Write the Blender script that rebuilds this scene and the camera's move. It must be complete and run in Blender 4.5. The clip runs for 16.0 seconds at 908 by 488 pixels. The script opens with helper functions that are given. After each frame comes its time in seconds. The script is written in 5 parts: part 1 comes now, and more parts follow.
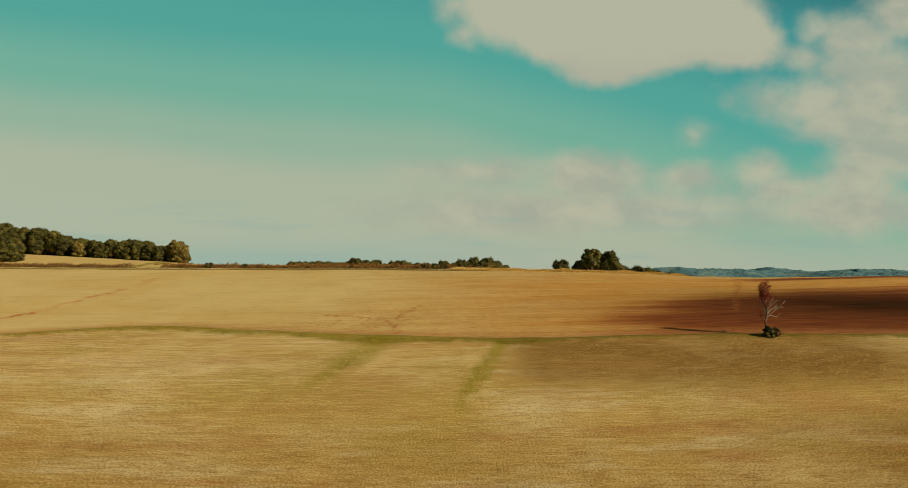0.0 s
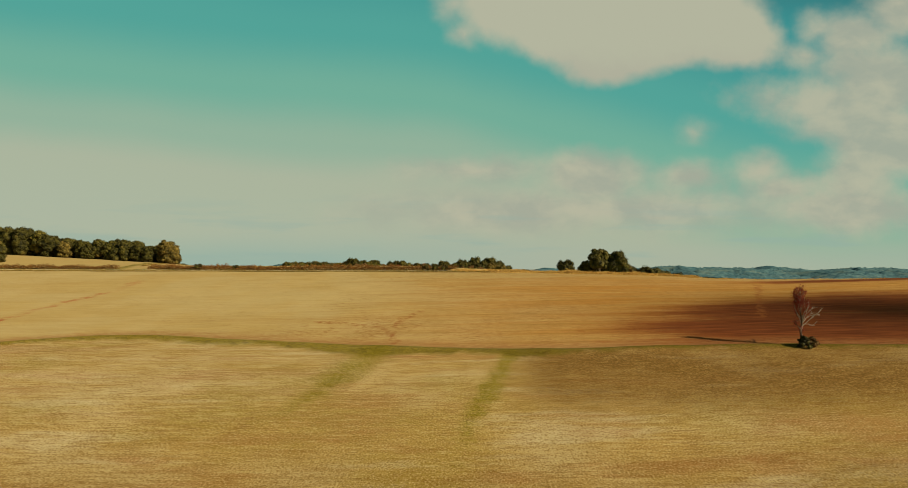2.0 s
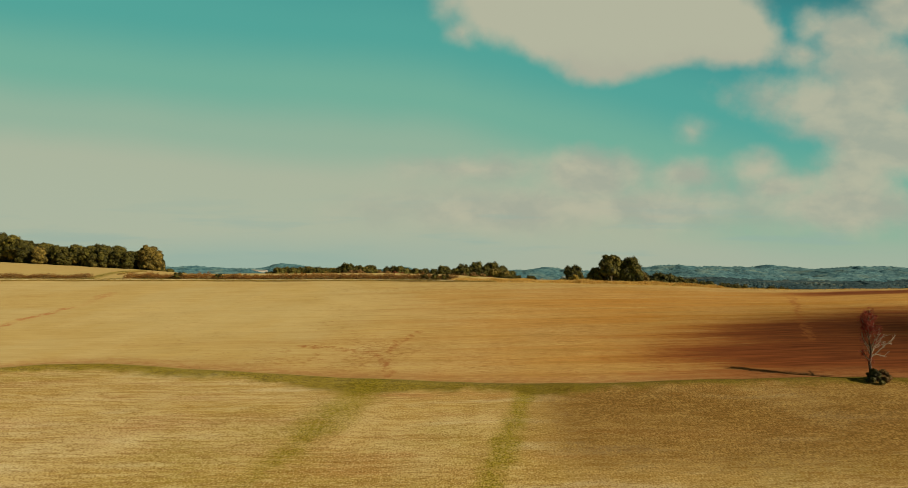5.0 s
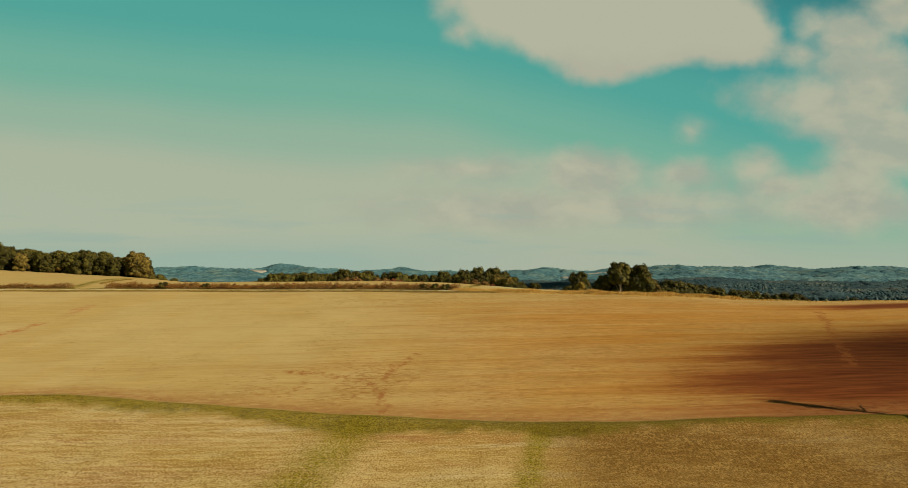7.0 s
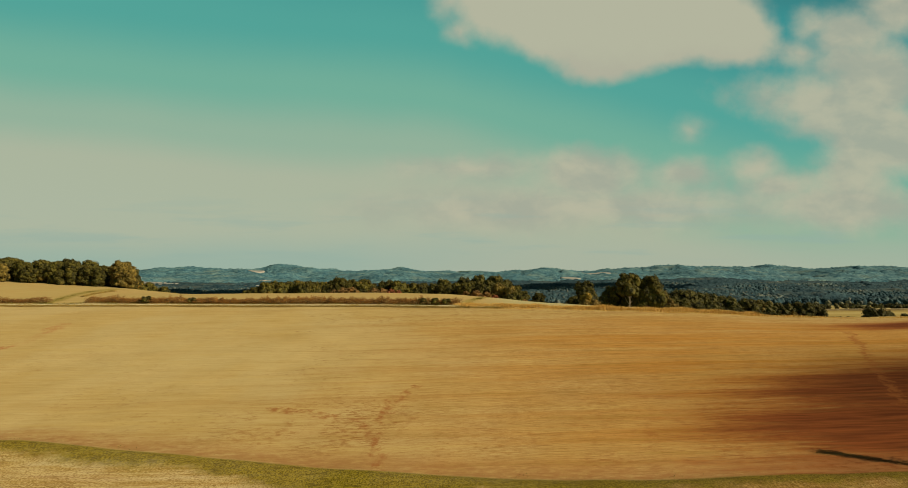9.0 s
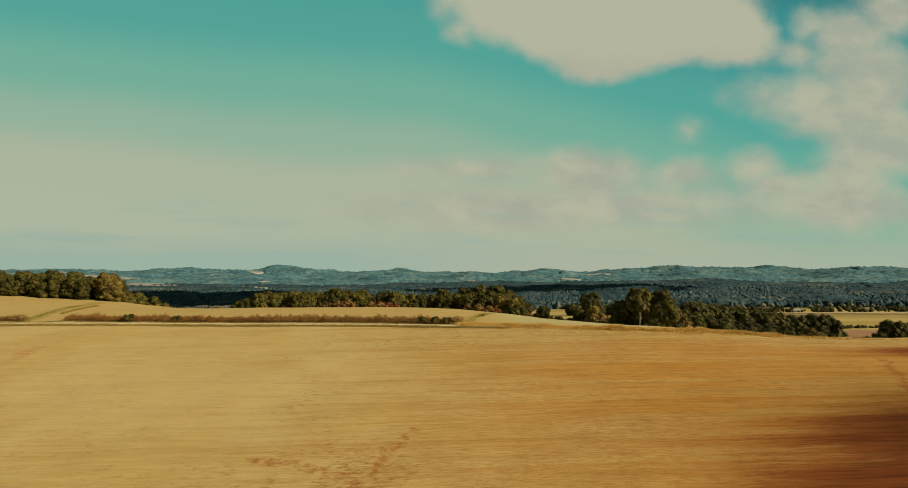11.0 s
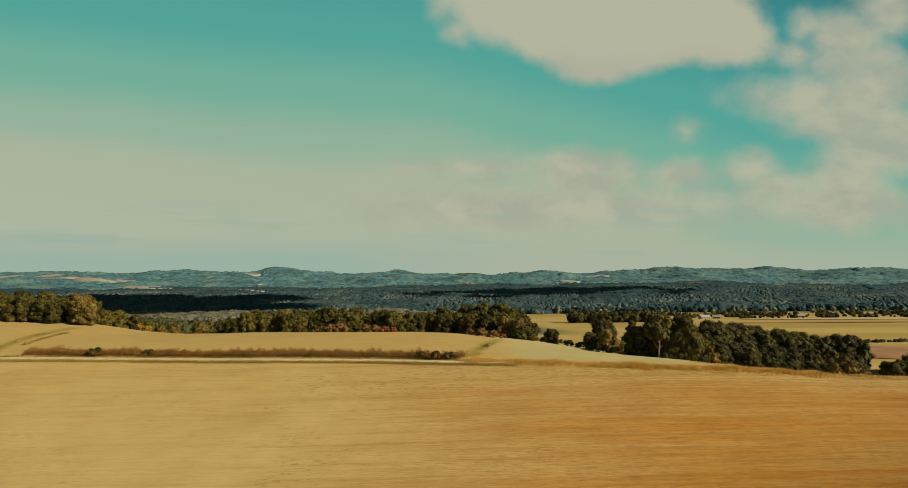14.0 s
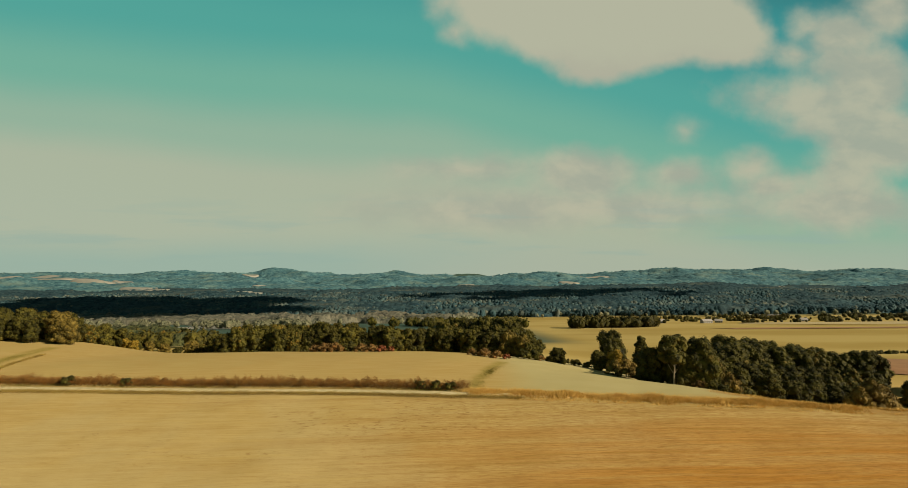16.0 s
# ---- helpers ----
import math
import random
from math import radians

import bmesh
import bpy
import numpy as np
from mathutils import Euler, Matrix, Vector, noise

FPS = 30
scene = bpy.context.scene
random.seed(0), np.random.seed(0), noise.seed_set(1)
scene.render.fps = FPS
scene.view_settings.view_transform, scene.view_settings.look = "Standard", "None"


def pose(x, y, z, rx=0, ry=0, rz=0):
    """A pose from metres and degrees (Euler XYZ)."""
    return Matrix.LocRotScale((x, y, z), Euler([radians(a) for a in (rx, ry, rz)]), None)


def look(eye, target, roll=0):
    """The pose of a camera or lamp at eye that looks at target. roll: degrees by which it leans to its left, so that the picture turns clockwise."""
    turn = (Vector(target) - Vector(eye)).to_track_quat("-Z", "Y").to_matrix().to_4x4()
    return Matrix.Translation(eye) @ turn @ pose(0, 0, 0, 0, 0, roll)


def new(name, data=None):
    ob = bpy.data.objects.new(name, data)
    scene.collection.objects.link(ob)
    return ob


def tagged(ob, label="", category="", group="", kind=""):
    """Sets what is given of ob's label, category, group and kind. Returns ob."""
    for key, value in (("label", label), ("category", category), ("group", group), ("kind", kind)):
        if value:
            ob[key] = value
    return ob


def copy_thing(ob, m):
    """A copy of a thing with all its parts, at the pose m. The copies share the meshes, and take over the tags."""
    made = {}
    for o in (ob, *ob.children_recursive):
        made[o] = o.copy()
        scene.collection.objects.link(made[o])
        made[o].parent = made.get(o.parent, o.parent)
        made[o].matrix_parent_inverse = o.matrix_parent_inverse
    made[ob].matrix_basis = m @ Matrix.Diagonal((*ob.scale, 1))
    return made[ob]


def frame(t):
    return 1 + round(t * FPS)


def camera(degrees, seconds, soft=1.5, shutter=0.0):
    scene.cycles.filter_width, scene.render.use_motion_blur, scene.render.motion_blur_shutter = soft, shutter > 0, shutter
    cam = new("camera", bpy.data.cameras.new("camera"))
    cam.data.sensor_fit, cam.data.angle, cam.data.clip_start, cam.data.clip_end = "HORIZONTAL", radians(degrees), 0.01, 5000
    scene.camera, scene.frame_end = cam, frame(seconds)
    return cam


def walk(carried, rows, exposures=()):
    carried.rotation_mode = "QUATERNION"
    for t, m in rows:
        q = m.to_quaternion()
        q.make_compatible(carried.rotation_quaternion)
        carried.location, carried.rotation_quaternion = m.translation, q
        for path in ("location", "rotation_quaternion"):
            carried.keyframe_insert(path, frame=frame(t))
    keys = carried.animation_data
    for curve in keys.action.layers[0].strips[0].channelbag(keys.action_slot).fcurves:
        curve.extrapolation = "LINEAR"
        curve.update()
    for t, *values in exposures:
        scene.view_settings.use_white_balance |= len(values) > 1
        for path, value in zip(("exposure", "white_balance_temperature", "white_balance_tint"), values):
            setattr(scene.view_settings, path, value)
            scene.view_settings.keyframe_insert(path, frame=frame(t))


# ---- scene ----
cam = camera(76.7, 16.0, soft=0.85)
METRES, EYE, TILT, LEAN, TURN = 75.0, 12.0, 2.6, 0.0, 0.0
ROWS = [
    (0.0, 0.0, 0.0, 0.0, 0.0, 0.0, -0.0),
    (0.5, -0.0017, 0.0282, 0.0006, -0.01, -0.04, 0.02),
    (1.0, -0.0038, 0.0587, 0.0016, -0.02, -0.06, 0.01),
    (1.5, -0.0055, 0.0872, 0.003, -0.03, -0.08, 0.03),
    (2.0, -0.0074, 0.1182, 0.0054, -0.05, -0.12, 0.05),
    (2.5, -0.0091, 0.1468, 0.0093, -0.07, -0.17, 0.07),
    (3.0, -0.0109, 0.178, 0.0139, -0.09, -0.18, 0.08),
    (3.5, -0.0123, 0.2065, 0.0185, -0.11, -0.18, 0.1),
    (4.0, -0.014, 0.2379, 0.0236, -0.13, -0.19, 0.11),
    (6.5, -0.0215, 0.3885, 0.0548, -0.25, -0.26, 0.17),
    (7.0, -0.0232, 0.4192, 0.0634, -0.26, -0.26, 0.17),
    (7.5, -0.0243, 0.4481, 0.0719, -0.28, -0.28, 0.2),
    (8.0, -0.026, 0.4784, 0.0818, -0.3, -0.29, 0.21),
    (8.5, -0.0272, 0.507, 0.0918, -0.32, -0.29, 0.23),
    (9.0, -0.0289, 0.5367, 0.1036, -0.36, -0.31, 0.22),
    (11.5, -0.0368, 0.6784, 0.1617, -0.47, -0.3, 0.25),
    (12.0, -0.0385, 0.7095, 0.1733, -0.5, -0.28, 0.26),
    (12.5, -0.0398, 0.7382, 0.1842, -0.53, -0.27, 0.29),
    (13.0, -0.0423, 0.7692, 0.1963, -0.58, -0.26, 0.28),
    (13.5, -0.043, 0.798, 0.2077, -0.59, -0.25, 0.31),
    (14.0, -0.0449, 0.8303, 0.2203, -0.63, -0.24, 0.33),
    (14.5, -0.0463, 0.8591, 0.2328, -0.66, -0.24, 0.33),
    (15.0, -0.0481, 0.8907, 0.2466, -0.68, -0.25, 0.32),
    (15.5, -0.0497, 0.9202, 0.2594, -0.72, -0.24, 0.32),
    (16.0, -0.0516, 0.9525, 0.2735, -0.76, -0.23, 0.32),
]
walk(cam, [(t, pose(0, 0, EYE, TILT, LEAN, TURN) @ pose(METRES * x, METRES * y, METRES * z, 90 + pitch, roll, yaw)) for t, x, y, z, yaw, pitch, roll in ROWS])

# ---- world and sun ----
SUN_DIR = Vector((15.4, -7.0, 8.7)).normalized()   # towards the sun
sun_data = bpy.data.lights.new("sun", "SUN")
sun_data.energy, sun_data.angle, sun_data.color = 5.0, radians(0.55), (1.0, 0.885, 0.66)
sun = new("sun", sun_data)
sun.matrix_world = look((0, 0, 400), Vector((0, 0, 400)) - SUN_DIR)
scene.view_settings.exposure = 0.50


class Nodes:
    """Short hand for building node trees."""

    def __init__(self, tree):
        self.tree = tree

    def add(self, kind):
        return self.tree.nodes.new(kind)

    def link(self, out, socket):
        self.tree.links.new(out, socket)

    def put(self, socket, value):
        if isinstance(value, bpy.types.NodeSocket):
            self.link(value, socket)
        elif isinstance(value, tuple) and len(value) == 3 and socket.type == "RGBA":
            socket.default_value = (*value, 1)
        else:
            socket.default_value = value

    def math(self, op, a, b=0.0, c=0.0, clamp=False):
        node = self.add("ShaderNodeMath")
        node.operation, node.use_clamp = op, clamp
        for socket, value in zip(node.inputs, (a, b, c)):
            self.put(socket, value)
        return node.outputs[0]

    def vmath(self, op, a, b=(0, 0, 0)):
        node = self.add("ShaderNodeVectorMath")
        node.operation = op
        self.put(node.inputs[0], a)
        self.put(node.inputs[1], b)
        return node.outputs["Value"] if op in ("LENGTH", "DOT_PRODUCT", "DISTANCE") else node.outputs[0]

    def step(self, value, lo, hi, a=0.0, b=1.0):
        """Smooth step of value from lo to hi, giving a to b."""
        node = self.add("ShaderNodeMapRange")
        node.interpolation_type = "SMOOTHSTEP"
        for socket, v in zip(node.inputs[:5], (value, lo, hi, a, b)):
            self.put(socket, v)
        return node.outputs[0]

    def mix(self, factor, a, b, blend="MIX"):
        node = self.add("ShaderNodeMix")
        node.data_type, node.blend_type = "RGBA", blend
        self.put(node.inputs[0], factor)
        self.put(node.inputs[6], a)
        self.put(node.inputs[7], b)
        return node.outputs[2]

    def noise(self, vector, scale, detail=4.0, rough=0.55, distortion=0.0, colour=False):
        node = self.add("ShaderNodeTexNoise")
        self.put(node.inputs["Vector"], vector)
        self.put(node.inputs["Scale"], scale)
        self.put(node.inputs["Detail"], detail)
        self.put(node.inputs["Roughness"], rough)
        self.put(node.inputs["Distortion"], distortion)
        return node.outputs["Color" if colour else 0]

    def ramp(self, value, stops):
        node = self.add("ShaderNodeValToRGB")
        node.color_ramp.interpolation = "EASE"
        while len(node.color_ramp.elements) < len(stops):
            node.color_ramp.elements.new(0.5)
        for element, (at, colour) in zip(node.color_ramp.elements, stops):
            element.position, element.color = at, (*colour, 1)
        self.put(node.inputs[0], value)
        return node.outputs[0]

    def combine(self, x, y, z):
        node = self.add("ShaderNodeCombineXYZ")
        for socket, value in zip(node.inputs, (x, y, z)):
            self.put(socket, value)
        return node.outputs[0]

    def attribute(self, name):
        node = self.add("ShaderNodeAttribute")
        node.attribute_name = name
        return node.outputs["Fac"]


def build_world():
    world = bpy.data.worlds.new("sky")
    scene.world = world
    world.use_nodes = True
    n = Nodes(world.node_tree)
    world.node_tree.nodes.clear()
    out = n.add("ShaderNodeOutputWorld")
    back = n.add("ShaderNodeBackground")
    n.link(back.outputs[0], out.inputs[0])
    sky = n.add("ShaderNodeTexSky")
    sky.sky_type, sky.sun_disc = "NISHITA", False
    sky.sun_elevation = math.asin(SUN_DIR.z)
    sky.sun_rotation = math.atan2(SUN_DIR.x, SUN_DIR.y)
    ray = n.add("ShaderNodeTexCoord").outputs["Generated"]
    sep = n.add("ShaderNodeSeparateXYZ")
    n.link(ray, sep.inputs[0])
    x, y, z = sep.outputs
    # slope coordinates: across and up, per metre ahead
    ahead = n.math("MAXIMUM", n.math("ABSOLUTE", y), 0.12)
    u, v = n.math("DIVIDE", x, ahead), n.math("DIVIDE", z, ahead)
    front = n.step(y, 0.1, 0.4)
    uv = n.combine(u, v, 0.0)
    # clear sky: pale below, teal above; the pale part reaches higher on one side
    lift = n.math("MULTIPLY", n.math("MINIMUM", n.math("MAXIMUM", u, -1.2), 0.9), 0.10)
    height = n.math("ADD", n.math("ADD", v, lift), n.math("MULTIPLY", n.math("MINIMUM", n.math("MAXIMUM", u, 0.0), 0.55), 0.17))
    wave = n.noise(uv, 2.2, 3.0)
    height = n.math("ADD", height, n.math("MULTIPLY", n.math("SUBTRACT", wave, 0.5), 0.05))
    clear = n.ramp(height, [
        (0.0, (0.42, 0.455, 0.345)), (0.13, (0.42, 0.46, 0.335)), (0.20, (0.30, 0.445, 0.325)),
        (0.29, (0.172, 0.425, 0.318)), (0.40, (0.086, 0.370, 0.315)), (0.56, (0.045, 0.285, 0.280)), (0.72, (0.03, 0.12, 0.14)), (1.0, (0.03, 0.055, 0.06))])
    clear = n.mix(0.06, clear, n.mix(1.0, sky.outputs[0], (0.05, 0.085, 0.06), "MULTIPLY"))
    haze = n.math("MULTIPLY", n.step(n.math("ADD", v, n.math("MULTIPLY", n.math("SUBTRACT", wave, 0.5), 0.06)), 0.075, 0.01), 0.6)
    clear = n.mix(haze, clear, n.mix(n.step(n.math("ADD", u, n.math("MULTIPLY", wave, 0.6)), 0.05, 0.45), (0.27, 0.425, 0.365), (0.385, 0.445, 0.350)))
    # cumulus: soft ellipses (across, up, half width, half height), broken up by noise
    warp = n.noise(uv, 7.0, 4.0, 0.55, colour=True)
    warp = n.vmath("MULTIPLY", n.vmath("SUBTRACT", warp, (0.5, 0.5, 0.5)), (0.075, 0.055, 0.0))
    bent = n.vmath("ADD", uv, warp)
    curl = n.math("SUBTRACT", n.noise(uv, 15.0, 5.0, 0.55), 0.5)

    def cumulus(puffs, soft, ragged):
        best = None
        for pu, pv, pw, ph in puffs:
            d = n.vmath("SUBTRACT", bent, (pu, pv, 0))
            d = n.vmath("LENGTH", n.vmath("MULTIPLY", d, (1 / pw, 1 / ph, 0)))
            d = n.math("MULTIPLY", n.math("SUBTRACT", 1.0, d), min(pw, ph))
            best = d if best is None else n.math("SMOOTH_MAX", best, d, 0.02)
        best = n.math("ADD", best, n.math("MULTIPLY", curl, ragged))
        return n.math("MULTIPLY", n.step(best, -soft, soft), front)

    high = cumulus([(0.299, 0.460, 0.252, 0.104), (0.279, 0.385, 0.095, 0.055), (0.495, 0.415, 0.083, 0.066), (0.105, 0.475, 0.09, 0.066),
                    (0.39, 0.42, 0.10, 0.07), (0.20, 0.42, 0.09, 0.05)], 0.015, 0.024)
    side = cumulus([(0.662, 0.299, 0.136, 0.040), (0.76, 0.33, 0.10, 0.055), (0.712, 0.405, 0.055, 0.045), (0.655, 0.425, 0.035, 0.020),
                    (0.79, 0.455, 0.055, 0.04), (0.76, 0.225, 0.10, 0.075), (0.71, 0.165, 0.08, 0.05), (0.62, 0.38, 0.03, 0.015), (0.745, 0.355, 0.085, 0.045), (0.70, 0.27, 0.09, 0.05)], 0.026, 0.05)
    low = cumulus([(0.238, 0.160, 0.10, 0.046), (0.046, 0.170, 0.11, 0.020), (0.41, 0.158, 0.05, 0.024), (0.536, 0.166, 0.035, 0.028),
                   (0.58, 0.135, 0.07, 0.03), (0.70, 0.10, 0.14, 0.04), (0.30, 0.105, 0.30, 0.030), (0.42, 0.240, 0.016, 0.009), (0.10, 0.10, 0.22, 0.03),
                   (0.0, 0.47, 0.02, 0.015), (0.02, 0.42, 0.02, 0.014)], 0.025, 0.036)
    # scattered cloud over the rest of the sky
    flat = n.combine(n.math("DIVIDE", x, n.math("MAXIMUM", z, 0.08)), n.math("DIVIDE", y, n.math("MAXIMUM", z, 0.08)), 0.0)
    rest = n.step(n.noise(flat, 0.55, 5.0, 0.6), 0.50, 0.62)
    rest = n.math("MULTIPLY", rest, n.step(z, 0.02, 0.2))
    rest = n.math("MULTIPLY", rest, n.math("SUBTRACT", 1.0, n.step(y, 0.3, 0.55)))
    white = n.mix(n.step(n.math("ADD", v, n.math("MULTIPLY", curl, 0.06)), 0.335, 0.40), (0.43, 0.425, 0.325), (0.458, 0.462, 0.342))
    under = n.mix(n.step(n.noise(n.vmath("MULTIPLY", bent, (1.0, 1.8, 0.0)), 9.0, 4.0), 0.35, 0.65), (0.375, 0.40, 0.315), (0.475, 0.468, 0.345))
    colour = n.mix(n.math("MULTIPLY", low, 0.95), clear, under)
    colour = n.mix(n.math("MULTIPLY", side, 0.92), colour, under)
    colour = n.mix(n.math("MULTIPLY", high, 0.98), colour, white)
    colour = n.mix(n.math("MULTIPLY", rest, 0.7), colour, (0.20, 0.19, 0.15))
    # grey-blue streaks low over the hills
    streak = n.noise(n.vmath("MULTIPLY", uv, (2.2, 20.0, 0)), 1.6, 4.0)
    streak = n.math("MULTIPLY", n.step(streak, 0.50, 0.66), n.math("MULTIPLY", n.step(v, 0.16, 0.05), n.step(v, 0.0, 0.03)))
    colour = n.mix(n.math("MULTIPLY", streak, 0.45), colour, (0.29, 0.415, 0.355))
    n.link(colour, back.inputs[0])
    back.inputs[1].default_value = 0.71


build_world()

# ---- materials ----


def material(name, rough=0.9):
    mat = bpy.data.materials.new(name)
    mat.use_nodes = True
    n = Nodes(mat.node_tree)
    bsdf = mat.node_tree.nodes["Principled BSDF"]
    bsdf.inputs["Roughness"].default_value = rough
    bsdf.inputs["Specular IOR Level"].default_value = 0.15
    return mat, n, bsdf


def bump(n, bsdf, height, strength, distance):
    node = n.add("ShaderNodeBump")
    n.put(node.inputs["Height"], height)
    node.inputs["Strength"].default_value, node.inputs["Distance"].default_value = strength, distance
    n.link(node.outputs[0], bsdf.inputs["Normal"])


def leaf_material(name, dark, light, accent, accent_share=0.1, rough=0.75, patch_scale=0.6):
    """Foliage that varies from clump to clump and from plant to plant."""
    mat, n, bsdf = material(name, rough)
    island = n.add("ShaderNodeNewGeometry").outputs["Random Per Island"]
    plant = n.add("ShaderNodeObjectInfo").outputs["Random"]
    place = n.add("ShaderNodeTexCoord").outputs["Object"]
    patch = n.noise(place, patch_scale, 3.0)
    colour = n.mix(n.math("ADD", n.math("MULTIPLY", island, 0.38), n.math("MULTIPLY", n.step(patch, 0.32, 0.68), 0.62)), dark, light)
    turned = n.math("MULTIPLY", n.step(patch, 0.5, 0.7), n.step(plant, 1.0 - accent_share * 2, 1.0))
    colour = n.mix(turned, colour, accent)
    odd = n.step(island, 1.0 - accent_share, 1.0)
    colour = n.mix(n.math("MULTIPLY", odd, 0.6), colour, accent)
    shade = n.add("ShaderNodeHueSaturation")
    n.put(shade.inputs["Value"], n.math("ADD", 0.75, n.math("MULTIPLY", plant, 0.5)))
    n.put(shade.inputs["Color"], colour)
    n.link(shade.outputs[0], bsdf.inputs["Base Color"])
    return mat


def bark_material(name, dark, light, scale=3.0):
    mat, n, bsdf = material(name, 0.9)
    place = n.add("ShaderNodeTexCoord").outputs["Object"]
    grain = n.noise(n.vmath("MULTIPLY", place, (3, 3, 0.7)), scale, 5.0, 0.65)
    n.link(n.mix(n.step(grain, 0.35, 0.65), dark, light), bsdf.inputs["Base Color"])
    bump(n, bsdf, grain, 0.6, 0.05)
    return mat


def plain_material(name, a, b, scale, rough=0.85, depth=0.02):
    mat, n, bsdf = material(name, rough)
    place = n.add("ShaderNodeTexCoord").outputs["Object"]
    grain = n.noise(place, scale, 5.0, 0.65)
    n.link(n.mix(n.step(grain, 0.3, 0.7), a, b), bsdf.inputs["Base Color"])
    bump(n, bsdf, grain, 0.5, depth)
    return mat


def ground_material():
    mat, n, bsdf = material("farmland", 1.0)
    bsdf.inputs["Specular IOR Level"].default_value = 0.03
    place = n.add("ShaderNodeNewGeometry").outputs["Position"]
    line, path_a, path_b = n.attribute("line"), n.attribute("path_a"), n.attribute("path_b")
    edge, ruts, scar, forest = n.attribute("edge"), n.attribute("ruts"), n.attribute("scar"), n.attribute("forest")
    soil_shade, pale = n.attribute("soil_shade"), n.attribute("pale")
    split = n.add("ShaderNodeSeparateXYZ")
    n.link(place, split.inputs[0])
    place_x = split.outputs[0]
    # drill rows run across the slope
    rows = n.noise(n.vmath("MULTIPLY", place, (0.06, 1.0, 0.0)), 1.7, 4.0, 0.6)
    wide_rows = n.noise(n.vmath("MULTIPLY", place, (0.02, 0.33, 0.0)), 0.8, 3.0, 0.55)
    blot = n.noise(place, 0.045, 4.0, 0.55)
    blot_b = n.noise(n.vmath("MULTIPLY", n.vmath("ADD", place, (311.0, 77.0, 0.0)), (0.6, 1.0, 1.0)), 0.085, 4.0, 0.6)
    speck = n.noise(n.vmath("MULTIPLY", place, (1.0, 0.75, 0.0)), 2.3, 5.0, 0.75)
    grit = n.noise(n.vmath("MULTIPLY", place, (1.0, 0.7, 0.0)), 5.5, 2.0, 0.7)
    # lower field: dry stubble with weeds coming through
    low = n.mix(n.step(rows, 0.30, 0.70), (0.318, 0.192, 0.049), (0.418, 0.278, 0.088))
    bands = n.noise(n.vmath("MULTIPLY", n.vmath("ADD", place, (57.0, 23.0, 0.0)), (0.22, 1.0, 0.0)), 0.16, 4.0, 0.6)
    low = n.mix(n.math("MULTIPLY", n.step(blot, 0.46, 0.64), 0.5), low, (0.510, 0.395, 0.190))
    low = n.mix(n.step(bands, 0.53, 0.64, 0.0, 0.6), low, (0.515, 0.420, 0.235))
    low = n.mix(n.step(bands, 0.47, 0.37, 0.0, 0.62), low, (0.275, 0.128, 0.036))
    rust = n.math("MULTIPLY", n.step(wide_rows, 0.50, 0.64), n.step(n.noise(place, 0.075, 3.0), 0.46, 0.62, 0.0, 0.7))
    low = n.mix(rust, low, (0.290, 0.118, 0.032))
    low = n.mix(n.math("MULTIPLY", n.attribute("straw"), n.step(n.math("ADD", n.math("MULTIPLY", rows, 0.6), n.math("MULTIPLY", wide_rows, 0.4)), 0.38, 0.64, 0.0, 0.48)), low, (0.530, 0.415, 0.220))
    growth = n.math("ADD", blot_b, n.math("MULTIPLY", n.attribute("weedy"), 0.13))
    weeds = n.math("MULTIPLY", n.step(growth, 0.46, 0.70), n.step(speck, 0.36, 0.6, 0.25, 1.0))
    low = n.mix(n.math("MULTIPLY", weeds, 0.72), low, (0.245, 0.178, 0.020))
    mottle = n.noise(n.vmath("MULTIPLY", place, (0.40, 1.0, 0.0)), 0.75, 5.0, 0.7)
    low = n.mix(n.step(mottle, 0.46, 0.66, 0.0, 0.42), low, (0.235, 0.130, 0.028))
    patchy = n.step(n.noise(place, 0.13, 3.0, 0.6), 0.35, 0.65, 0.30, 0.85)
    low = n.mix(n.math("MULTIPLY", n.step(speck, 0.50, 0.64), patchy), low, (0.185, 0.098, 0.018))
    thread = n.noise(n.vmath("MULTIPLY", place, (0.16, 1.0, 0.0)), 2.4, 4.0, 0.65)
    low = n.mix(n.math("MULTIPLY", n.step(thread, 0.50, 0.64), n.step(n.noise(place, 0.05, 3.0), 0.36, 0.6, 0.18, 0.62)), low, (0.185, 0.090, 0.022))
    low = n.mix(n.math("MULTIPLY", n.step(thread, 0.46, 0.34), 0.45), low, (0.50, 0.385, 0.165))
    low = n.mix(n.math("MULTIPLY", n.step(grit, 0.48, 0.36), 0.62), low, (0.150, 0.078, 0.015))
    low = n.mix(n.math("MULTIPLY", n.step(grit, 0.52, 0.66), 0.50), low, (0.568, 0.437, 0.204))
    low = n.mix(n.math("MULTIPLY", n.attribute("brown"), n.step(blot_b, 0.3, 0.6, 0.65, 0.92)), low, n.mix(n.step(n.math("ADD", n.math("MULTIPLY", speck, 0.6), n.math("MULTIPLY", grit, 0.4)), 0.42, 0.62), (0.100, 0.047, 0.009), n.mix(n.step(mottle, 0.40, 0.62), (0.310, 0.182, 0.050), (0.200, 0.104, 0.024))))
